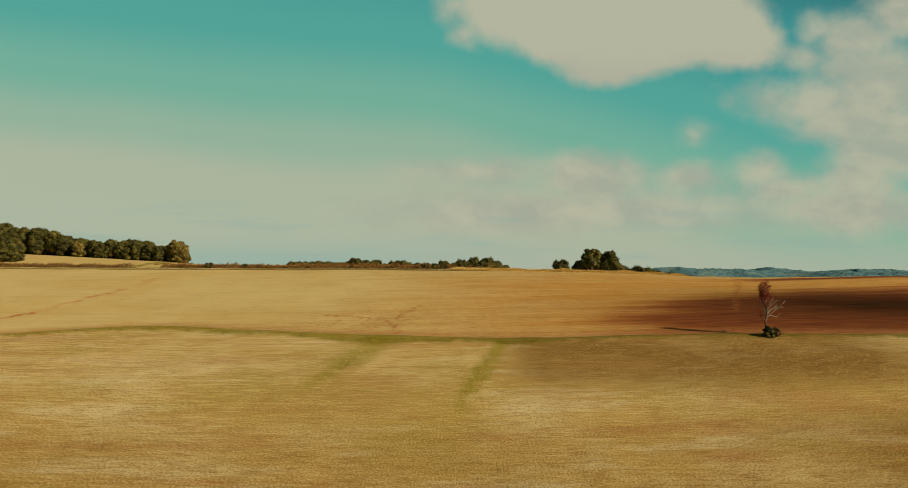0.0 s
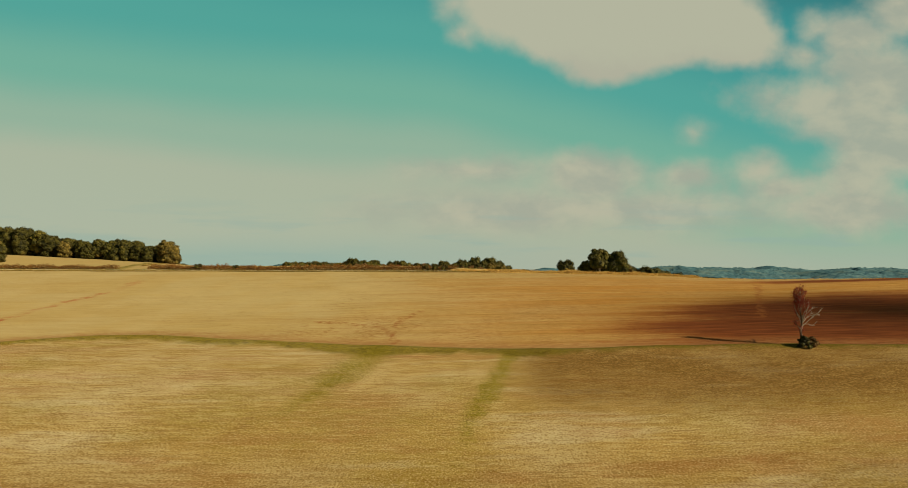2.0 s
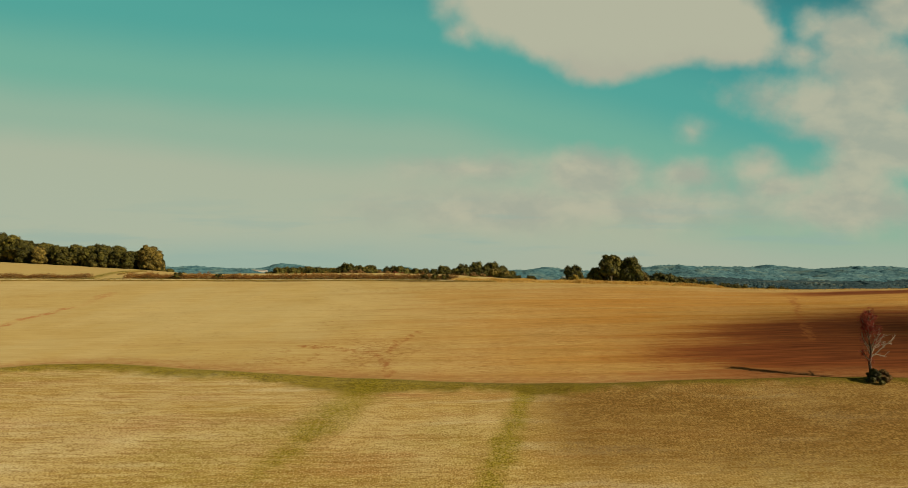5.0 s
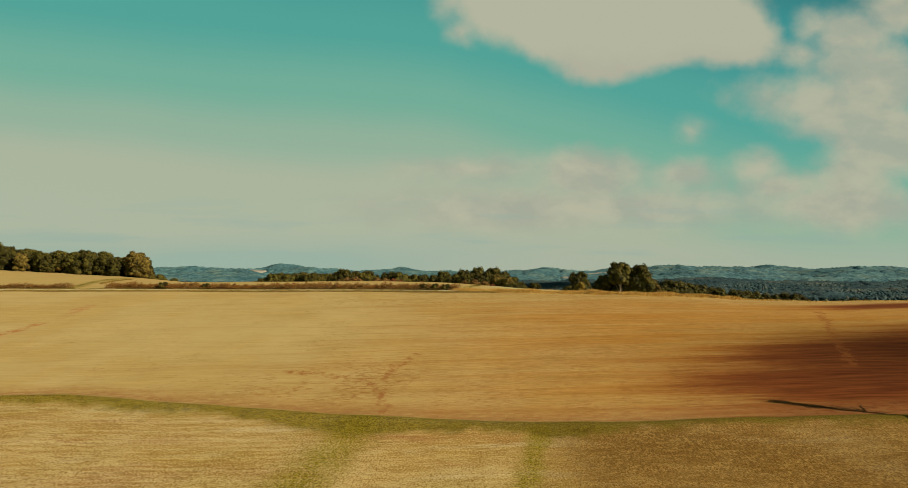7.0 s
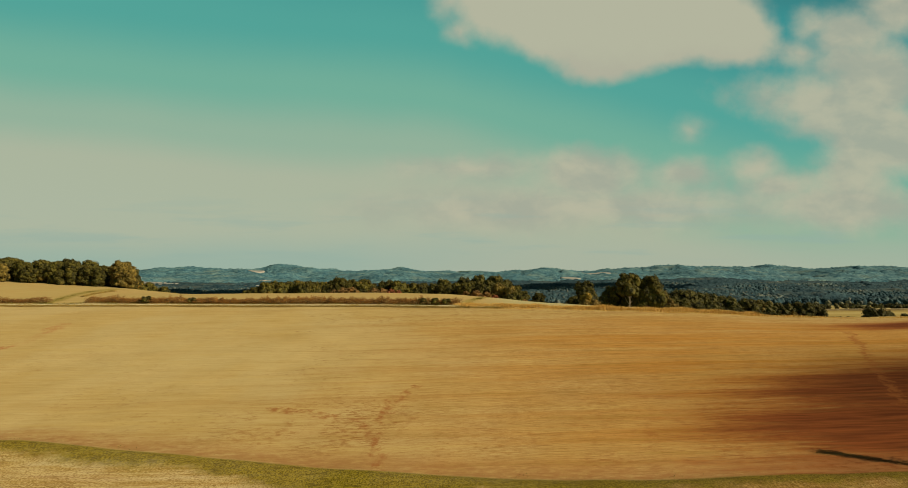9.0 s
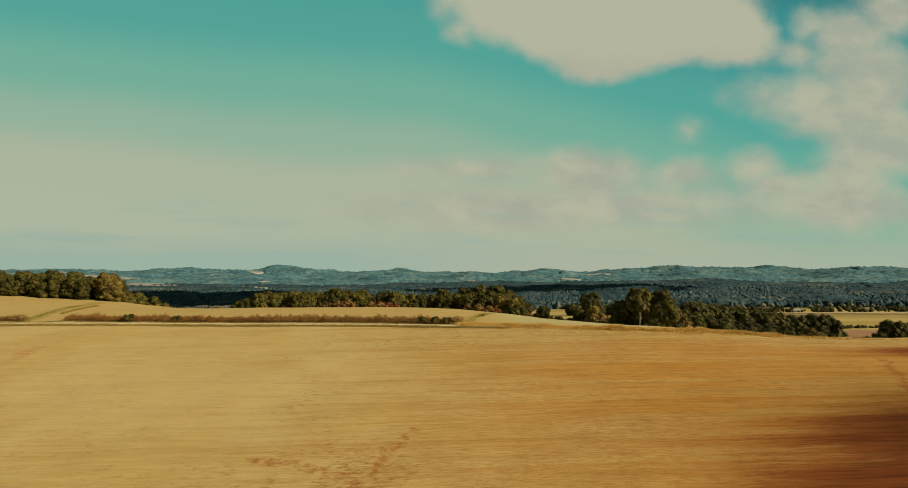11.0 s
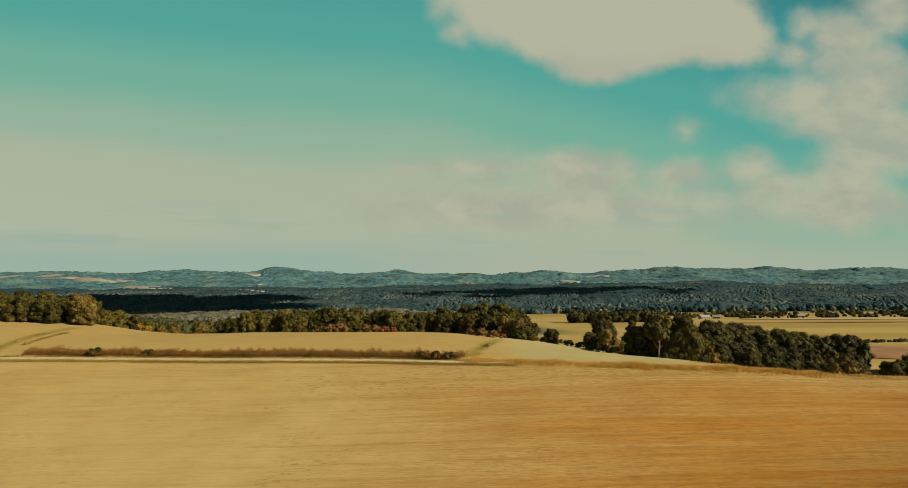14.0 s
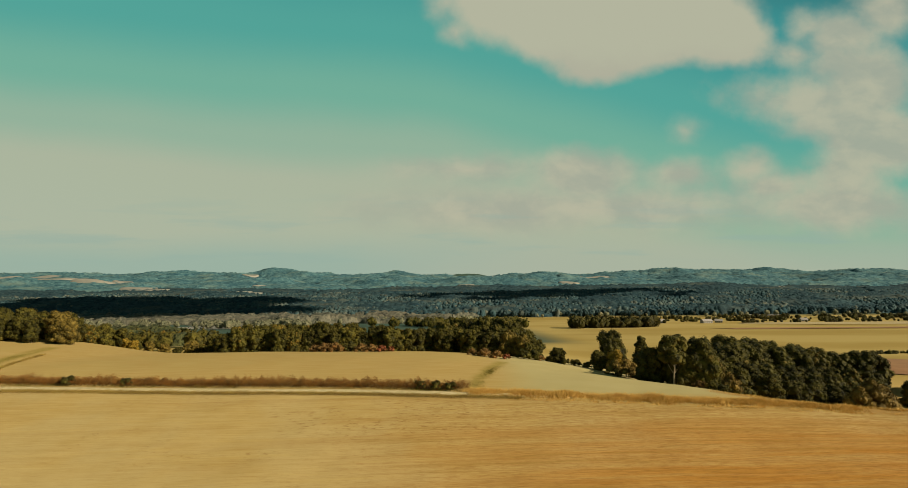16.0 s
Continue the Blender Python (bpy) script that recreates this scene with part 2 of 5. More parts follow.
    wander = n.math("MULTIPLY", n.math("SUBTRACT", n.noise(place, 0.22, 4.0, 0.65), 0.5), 7.0)
    grass = n.mix(n.step(grit, 0.38, 0.62), (0.090, 0.072, 0.005), (0.270, 0.200, 0.016))
    on_a = n.step(n.math("ADD", path_a, wander), 4.4, 0.3)
    on_b = n.step(n.math("ADD", path_b, n.math("MULTIPLY", wander, 0.6)), 1.9, 0.2)
    on_path = n.math("MULTIPLY", n.math("MAXIMUM", on_a, on_b), n.step(speck, 0.30, 0.56, 0.20, 1.0))
    low = n.mix(n.math("MULTIPLY", on_path, 0.85), low, grass)
    # middle field: smooth pale stubble over reddish soil
    mid = n.mix(n.step(rows, 0.25, 0.75), (0.368, 0.244, 0.080), (0.430, 0.308, 0.120))
    mid = n.mix(n.math("MULTIPLY", n.step(blot, 0.42, 0.62), 0.5), mid, (0.444, 0.338, 0.152))
    mid = n.mix(n.math("MULTIPLY", n.step(wide_rows, 0.50, 0.68), n.step(place_x, -60.0, 10.0, 0.16, 0.38)), mid, (0.299, 0.167, 0.051))
    drills = n.noise(n.vmath("MULTIPLY", place, (0.10, 1.0, 0.0)), 4.5, 3.0, 0.65)
    mid = n.mix(n.math("MULTIPLY", n.step(drills, 0.50, 0.66), n.step(place_x, -40.0, 40.0, 0.14, 0.74)), mid, (0.21, 0.098, 0.027))
    tufts = n.noise(n.vmath("MULTIPLY", place, (0.45, 1.0, 1.0)), 1.5, 4.0, 0.7)
    thin = n.step(n.noise(place, 0.06, 3.0, 0.6), 0.42, 0.62)
    mid = n.mix(n.math("MULTIPLY", n.math("MULTIPLY", n.step(tufts, 0.52, 0.68), thin), n.step(place_x, -70.0, -10.0, 0.25, 0.7)), mid, (0.200, 0.094, 0.029))
    mid = n.mix(n.math("MULTIPLY", n.step(speck, 0.54, 0.70), n.step(place_x, -40.0, 30.0, 0.12, 0.42)), mid, (0.200, 0.098, 0.032))
    clods = n.noise(n.vmath("MULTIPLY", place, (0.28, 1.0, 0.0)), 2.3, 5.0, 0.75)
    clod_share = n.math("MULTIPLY", n.attribute("clod"), n.step(n.noise(place, 0.16, 3.0, 0.65), 0.40, 0.58, 0.15, 0.9))
    orange = n.mix(n.step(rows, 0.3, 0.7), (0.302, 0.124, 0.019), (0.405, 0.188, 0.033))
    mid = n.mix(n.math("MULTIPLY", n.attribute("orange"), n.step(wide_rows, 0.34, 0.60, 0.55, 0.90)), mid, orange)
    silk = n.noise(n.vmath("MULTIPLY", place, (0.04, 0.8, 0.0)), 0.9, 5.0, 0.65)
    mid = n.mix(n.step(silk, 0.52, 0.66, 0.0, 0.36), mid, (0.435, 0.300, 0.098))
    mid = n.mix(n.math("MULTIPLY", n.step(silk, 0.48, 0.36), n.step(place_x, -60.0, 20.0, 0.14, 0.42)), mid, (0.250, 0.140, 0.028))
    scratch = n.noise(n.vmath("MULTIPLY", place, (0.07, 1.0, 0.0)), 6.5, 4.0, 0.7)
    mid = n.mix(n.math("MULTIPLY", n.step(scratch, 0.49, 0.60), n.step(place_x, -30.0, 20.0, 0.10, 0.52)), mid, (0.215, 0.100, 0.026))
    mid = n.mix(n.math("MULTIPLY", n.step(clods, 0.48, 0.58), n.math("MULTIPLY", clod_share, 0.8)), mid, (0.220, 0.082, 0.020))
    # dark red soil, with part of the cloud shade painted into its colour
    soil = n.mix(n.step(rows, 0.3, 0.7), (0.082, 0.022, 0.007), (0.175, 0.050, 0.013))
    soil = n.mix(n.step(n.math("ADD", soil_shade, n.math("MULTIPLY", n.math("SUBTRACT", wide_rows, 0.5), 1.2)), 0.35, 1.0), n.mix(n.step(drills, 0.35, 0.65), (0.150, 0.046, 0.012), (0.290, 0.105, 0.024)), soil)
    shade_streaks = n.math("ADD", soil_shade, n.math("ADD", n.math("MULTIPLY", n.math("SUBTRACT", rows, 0.5), 1.5), n.math("MULTIPLY", n.math("SUBTRACT", wide_rows, 0.5), 1.6)))
    mid = n.mix(n.math("MULTIPLY", n.step(shade_streaks, 0.05, 0.8), n.step(soil_shade, 0.0, 0.12)), mid, soil)
    broken = n.step(n.noise(place, 0.8, 4.0, 0.7), 0.36, 0.56)
    jitter = n.math("MULTIPLY", n.math("SUBTRACT", n.noise(place, 0.7, 3.0, 0.6), 0.5), 4.0)
    on_rut = n.math("MULTIPLY", n.step(n.math("ADD", n.math("ADD", ruts, jitter), n.math("MULTIPLY", wander, 0.2)), 1.0, 0.1), broken)
    mid = n.mix(n.math("MULTIPLY", on_rut, 0.75), mid, (0.235, 0.078, 0.020))
    on_scar = n.math("MULTIPLY", n.step(n.math("ADD", scar, n.math("MULTIPLY", wander, 0.8)), 1.9, 0.2), broken)
    mid = n.mix(n.math("MULTIPLY", on_scar, n.step(n.noise(place, 0.075, 2.0), 0.40, 0.60, 0.15, 0.95)), mid, (0.290, 0.072, 0.022))
    lip = n.math("MULTIPLY", n.step(line, 0.0, 0.6), n.step(line, 6.0, 1.0))
    mid = n.mix(n.math("MULTIPLY", lip, n.step(tufts, 0.3, 0.6, 0.2, 0.7)), mid, (0.266, 0.120, 0.040))
    # upper field beyond the farm track
    top = n.mix(n.step(rows, 0.30, 0.70), (0.345, 0.225, 0.072), (0.392, 0.277, 0.106))
    top = n.mix(n.math("MULTIPLY", n.step(blot, 0.45, 0.65), 0.4), top, (0.360, 0.266, 0.094))
    top = n.mix(pale, top, n.mix(blot_b, (0.310, 0.252, 0.100), (0.405, 0.335, 0.165)))
    grass_top = n.mix(speck, (0.165, 0.122, 0.018), (0.285, 0.215, 0.055))
    top = n.mix(n.math("MULTIPLY", n.step(n.math("ADD", n.attribute("path_c"), n.math("MULTIPLY", wander, 0.35)), 3.0, 0.6), n.step(tufts, 0.3, 0.55, 0.3, 0.85)), top, grass_top)
    top = n.mix(n.math("MULTIPLY", n.attribute("bank"), n.step(tufts, 0.3, 0.6, 0.5, 0.9)), top, n.mix(speck, (0.205, 0.100, 0.025), (0.345, 0.205, 0.070)))
    # valley farmland and forest floor in the distance
    far = n.mix(n.step(n.noise(n.vmath("MULTIPLY", place, (0.35, 1.0, 1.0)), 0.012, 4.0), 0.4, 0.6), (0.305, 0.212, 0.062), (0.375, 0.275, 0.095))
    floor = n.mix(n.noise(place, 0.02, 5.0), (0.035, 0.065, 0.05), (0.07, 0.10, 0.075))
    colour = n.mix(n.step(n.math("ADD", line, n.math("MULTIPLY", wander, 0.12)), -0.5, 0.5), low, mid)
    colour = n.mix(n.step(n.math("ADD", edge, n.math("MULTIPLY", wander, 0.1)), -0.2, 0.4), colour, top)
    sep = n.add("ShaderNodeSeparateXYZ")
    n.link(place, sep.inputs[0])
    colour = n.mix(n.step(sep.outputs[1], 255.0, 285.0), colour, far)
    # grassy balk between lower and middle field
    deep = n.attribute("balk_width")
    on_balk = n.math("MULTIPLY", n.step(line, 0.5, -0.1), n.step(n.math("ADD", n.math("ADD", line, deep), n.math("MULTIPLY", wander, 0.7)), -1.2, 1.0))
    turf = n.mix(n.step(n.noise(place, 5.5, 3.0, 0.75), 0.36, 0.62), (0.044, 0.035, 0.002), n.mix(n.step(place_x, -24.0, 14.0), (0.250, 0.182, 0.014), (0.150, 0.112, 0.010)))
    turf = n.mix(n.step(n.noise(n.vmath("MULTIPLY", place, (0.6, 1.0, 1.0)), 1.4, 4.0, 0.7), 0.5, 0.66, 0.0, 0.7), turf, (0.048, 0.034, 0.003))
    colour = n.mix(n.math("MULTIPLY", on_balk, 0.82), colour, turf)
    colour = n.mix(forest, colour, floor)
    n.link(colour, bsdf.inputs["Base Color"])
    relief = n.math("ADD", n.math("MULTIPLY", rows, 0.25), n.math("ADD", n.math("MULTIPLY", speck, 0.5), n.math("MULTIPLY", grit, 0.25)))
    calm = n.math("SUBTRACT", 1.0, n.math("MULTIPLY", n.step(line, -1.0, 1.0), 0.72))
    bump(n, bsdf, n.math("MULTIPLY", relief, calm), 0.6, 0.16)
    return mat


MAT_GROUND = ground_material()
MAT_LEAF = leaf_material("oak_leaves", (0.008, 0.009, 0.002), (0.104, 0.084, 0.011), (0.16, 0.085, 0.015), 0.06)
MAT_LEAF_DARK = leaf_material("dark_leaves", (0.006, 0.007, 0.0015), (0.086, 0.071, 0.009), (0.11, 0.066, 0.013), 0.05)
MAT_LEAF_GOLD = leaf_material("golden_leaves", (0.030, 0.024, 0.005), (0.180, 0.122, 0.022), (0.17, 0.098, 0.015), 0.08)
MAT_LEAF_TAWNY = leaf_material("tawny_leaves", (0.060, 0.040, 0.009), (0.270, 0.172, 0.036), (0.22, 0.12, 0.02), 0.08)
MAT_HEDGE = leaf_material("hedge_leaves", (0.060, 0.023, 0.006), (0.275, 0.120, 0.022), (0.105, 0.085, 0.018), 0.16, 0.8, 0.9)
MAT_LEAF_YELLOW = leaf_material("turning_leaves", (0.085, 0.058, 0.008), (0.300, 0.190, 0.022), (0.33, 0.165, 0.016), 0.2)
MAT_LEAF_PALE = leaf_material("willow_leaves", (0.07, 0.075, 0.042), (0.19, 0.175, 0.10), (0.22, 0.18, 0.09), 0.1)
MAT_LEAF_RED = leaf_material("red_leaves", (0.16, 0.022, 0.013), (0.42, 0.065, 0.04), (0.42, 0.12, 0.04), 0.2)
MAT_LEAF_BROWN = leaf_material("bracken", (0.075, 0.040, 0.012), (0.210, 0.115, 0.032), (0.190, 0.070, 0.020), 0.15)
MAT_GRASS_DRY = leaf_material("dry_grass", (0.400, 0.228, 0.048), (0.560, 0.350, 0.092), (0.46, 0.265, 0.062), 0.2)
MAT_GRASS_GREEN = leaf_material("verge_grass", (0.055, 0.046, 0.006), (0.165, 0.128, 0.018), (0.24, 0.17, 0.04), 0.2)
# aerial haze over the valley is painted in as blue in the leaf colours
MAT_HAZY_FOREST = leaf_material("hazy_valley_forest", (0.010, 0.030, 0.038), (0.050, 0.078, 0.074), (0.110, 0.098, 0.066), 0.12, 0.9, 0.010)


def canopy_material(name, dark, light, accent, fine, broad):
    mat, n, bsdf = material(name, 0.95)
    place = n.add("ShaderNodeNewGeometry").outputs["Position"]
    crowns = n.noise(place, fine, 3.0, 0.7)
    stands = n.noise(place, broad, 4.0, 0.6)
    colour = n.mix(n.step(crowns, 0.3, 0.7), dark, light)
    colour = n.mix(n.math("MULTIPLY", n.step(stands, 0.5, 0.68), 0.6), colour, accent)
    colour = n.mix(n.math("MULTIPLY", n.step(stands, 0.46, 0.34), 0.5), colour, dark)
    n.link(colour, bsdf.inputs["Base Color"])
    bump(n, bsdf, crowns, 0.8, 3.0)
    return mat


# bluish tint of this canopy colour stands for valley haze
MAT_HAZY_CANOPY = canopy_material("hazy_valley_canopy", (0.006, 0.024, 0.034), (0.036, 0.066, 0.070), (0.080, 0.086, 0.064), 0.10, 0.007)
MAT_RIVER_CANOPY = canopy_material("riverside_canopy", (0.045, 0.050, 0.036), (0.15, 0.135, 0.095), (0.19, 0.16, 0.11), 0.16, 0.012)
MAT_GREEN_CANOPY = canopy_material("slope_canopy", (0.020, 0.028, 0.012), (0.085, 0.085, 0.030), (0.13, 0.11, 0.035), 0.25, 0.02)
# the blue in these hill colours is painted distance haze
MAT_HAZY_HILL_CANOPY = canopy_material("hazy_hill_canopy", (0.018, 0.066, 0.090), (0.096, 0.185, 0.186), (0.150, 0.200, 0.160), 0.055, 0.007)
MAT_STUBBLE = leaf_material("stubble", (0.31, 0.18, 0.048), (0.50, 0.34, 0.125), (0.56, 0.42, 0.19), 0.2, 0.9, 0.08)
MAT_VERGE = leaf_material("verge_plants", (0.145, 0.096, 0.021), (0.240, 0.152, 0.037), (0.19, 0.148, 0.03), 0.2, 0.85, 0.3)
MAT_LEAF_RUSSET = leaf_material("russet_leaves", (0.10, 0.028, 0.012), (0.240, 0.075, 0.028), (0.20, 0.10, 0.03), 0.2)
MAT_BARK = bark_material("bark", (0.035, 0.025, 0.016), (0.10, 0.075, 0.05))
MAT_BARK_PALE = bark_material("pale_bark", (0.16, 0.11, 0.07), (0.40, 0.31, 0.22))
MAT_BARK_BROWN = bark_material("brown_bark", (0.045, 0.025, 0.015), (0.15, 0.085, 0.055))
MAT_TRACK = plain_material("track_gravel", (0.34, 0.27, 0.13), (0.52, 0.42, 0.24), 1.2)
MAT_FIELD_BROWN = plain_material("far_plough", (0.22, 0.11, 0.05), (0.33, 0.18, 0.08), 0.02)
MAT_FIELD_STRAW = plain_material("valley_stubble", (0.345, 0.255, 0.120), (0.430, 0.325, 0.165), 0.02)
MAT_FIELD_PALE = plain_material("hill_field", (0.205, 0.195, 0.165), (0.265, 0.240, 0.195), 0.01)
MAT_PLASTER = plain_material("house_plaster", (0.27, 0.24, 0.20), (0.35, 0.31, 0.26), 0.4)
MAT_ROOF = plain_material("roof_tiles", (0.22, 0.19, 0.17), (0.34, 0.30, 0.27), 0.8)
MAT_GLASS = plain_material("window_glass", (0.03, 0.04, 0.05), (0.05, 0.06, 0.07), 0.5, 0.15)
MAT_CLOUD = plain_material("cloud_white", (0.80, 0.80, 0.80), (0.88, 0.88, 0.88), 0.01)

# ---- ground ----
HILL = (3.849, 15.533, 1.403, -6.295, -2.528, 1.364, 2.11, 0.502, -6.606, -1.631, 2.821, 0.244, -3.496, 0.43, 0.513, -1.15)
POWERS = [(i, j) for i in range(4) for j in range(6 - i) if i < 3 or j < 1]


def ease(value, lo, hi):
    t = np.clip((np.asarray(value, float) - lo) / (hi - lo), 0, 1)
    return t * t * (3 - 2 * t)


def ripple(x, y, size, seed):
    """Smooth wandering value about 0, for the lie of the land."""
    a = np.sin(x / size + seed) * np.cos(y / size * 1.31 + seed * 2.3)
    b = np.sin(x / size * 2.17 - y / size * 0.9 + seed * 1.7) * 0.5
    c = np.sin(x / size * 4.3 + y / size * 3.1 + seed * 0.6) * 0.25
    return (a + b + c) / 1.75


def land(x, y):
    """The height of the ground."""
    x, y = np.asarray(x, float), np.asarray(y, float)
    u = 170 * np.tanh(x / 170 * 1.0 + (x / 170) ** 3 / 3) / 100
    v = (np.clip(y, -20, 222) - 120) / 100
    near = sum(c * u ** i * v ** j for c, (i, j) in zip(HILL, POWERS))
    near = near - 8 * ease(y, 172, 227) * ease(x, -10, 80) + 1.8 * ease(-x, 118, 185) * ease(y, 190, 225) + 0.5 * ease(y, 195, 220) * ease(x, 10, -30)
    near = near - 3.0 * ease(y, 170, 192) * ease(x, 45, 78)
    near = near + 3.6 * ease(x, 66, 150) * np.exp(-((y - 158) / 32) ** 2)
    near = near - (1.0 * np.exp(-((x + 50) / 42) ** 2) + 1.2 * np.exp(-((x + 88) / 24) ** 2)) * ease(y, 196, 222)
    near = near - 0.7 * ease(x, 48, 85) * ease(y, 148, 172)
    # valley, wooded slope, and the hills behind
    valley = np.interp(y, (200, 300, 400, 560, 1000, 1120, 1300, 1650, 1900, 2300), (6, 0, -9, -20, -50, -53, -50, -44, -46, -46))
    valley = valley - 4 * ease(x, 25, 75) * ease(y, 420, 330)
    across = x / np.maximum(y, 400)
    wooded = ease(y, 1050, 1500) * (6 * ripple(x, y, 310, 1.0) + 10 * np.exp(-((across - 0.28) / 0.25) ** 2))
    ridge_a = 26 * ease(y, 2050, 2500) * ease(y, 3000, 2600)
    ridge_a = ridge_a + ease(y, 2050, 2500) * (11 * ripple(x, y, 260, 4.0) + 15 * ripple(x, y * 0.6, 110, 7.0) + 4 * ripple(x, y * 0.7, 47, 3.0) - 6)
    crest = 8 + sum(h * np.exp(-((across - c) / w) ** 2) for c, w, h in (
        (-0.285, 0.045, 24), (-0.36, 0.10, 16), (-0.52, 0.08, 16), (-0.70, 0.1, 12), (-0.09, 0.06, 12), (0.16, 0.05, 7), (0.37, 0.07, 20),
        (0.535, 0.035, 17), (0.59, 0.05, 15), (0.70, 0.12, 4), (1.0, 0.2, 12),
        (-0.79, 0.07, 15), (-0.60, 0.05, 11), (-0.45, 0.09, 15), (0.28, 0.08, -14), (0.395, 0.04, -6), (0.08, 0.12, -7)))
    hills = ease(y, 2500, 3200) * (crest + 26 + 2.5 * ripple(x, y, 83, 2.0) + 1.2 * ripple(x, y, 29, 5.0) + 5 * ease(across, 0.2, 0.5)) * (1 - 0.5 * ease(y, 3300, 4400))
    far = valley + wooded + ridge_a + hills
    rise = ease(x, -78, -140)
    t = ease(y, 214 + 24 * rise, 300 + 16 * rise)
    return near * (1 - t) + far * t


def along(points, x):
    xs, ys = zip(*points)
    return np.interp(x, xs, ys)


BALK = ((-140, 84), (-79, 101), (-71, 104.5), (-62, 107.8), (-53, 108.3), (-43, 106.0), (-33, 104.0), (-23, 101.8), (-13.6, 99.7), (-7, 98.7), (2, 97.3),
        (10, 96.6), (20, 96.3), (30, 96.4), (42, 96.5), (51, 96.4), (66, 94.7), (140, 88))
CROP_EDGE = ((-200, 182), (-92, 184), (-56, 181.5), (-22, 179.3), (10, 175.8), (40, 171.4), (68, 169.2), (110, 168), (200, 162))


def reach(x, y, points):
    """Distance from a line through points."""
    best = np.full(np.shape(x), 1e9)
    for (ax, ay), (bx, by) in zip(points, points[1:]):
        t = np.clip(((x - ax) * (bx - ax) + (y - ay) * (by - ay)) / ((bx - ax) ** 2 + (by - ay) ** 2), 0, 1)
        best = np.minimum(best, np.hypot(x - ax - t * (bx - ax), y - ay - t * (by - ay)))
    return best


def lines(lo, hi, start, end, fine, growth, cap):
    """Grid lines, close together between lo and hi and wider apart beyond."""
    out, at = [lo], lo
    while at < hi:
        at += fine
        out.append(at)
    while at < end:
        at += min(cap, fine + growth * (at - hi))
        out.append(at)
    at = lo
    while at > start:
        at -= min(cap, fine + growth * (lo - at))
        out.insert(0, at)
    return np.array(out)


def mesh_object(name, verts, faces, mat, parent=None, smooth=True):
    mesh = bpy.data.meshes.new(name)
    mesh.from_pydata(np.asarray(verts, float).tolist(), [], faces if isinstance(faces, list) else np.asarray(faces).tolist())
    mesh.polygons.foreach_set("use_smooth", [smooth] * len(mesh.polygons))
    mesh.materials.append(mat)
    mesh.update()
    ob = new(name, mesh)
    ob.parent = parent
    return ob


def grid_faces(rows, cols):
    a = (np.arange(rows - 1)[:, None] * cols + np.arange(cols - 1)[None, :]).ravel()
    return np.stack([a, a + 1, a + cols + 1, a + cols], 1)


# clearings with fields on the wooded slopes: x, y, half width, half depth
CLEARINGS = ((-2200, 2980, 70, 60), (-2000, 2960, 100, 70), (-1445, 2470, 125, 26), (-1120, 2180, 75, 40), (-1000, 3000, 45, 50), (-728, 2300, 28, 50), (-640, 1866, 45, 30),
             (200, 3300, 80, 60), (456, 2230, 45, 45), (664, 2650, 75, 50), (68, 2134, 35, 30), (1054, 1931, 90, 35), (854, 1222, 50, 30), (561, 1092, 40, 22), (-1660, 2550, 95, 40), (-1400, 2565, 50, 30), (-1000, 1992, 95, 32), (-574, 1715, 60, 26))


def in_clearing(x, y, grow=1.0):
    return np.any([((x - cx) / (cw * grow)) ** 2 + ((y - cy) / (cd * grow)) ** 2 < 1 for cx, cy, cw, cd in CLEARINGS], axis=0)


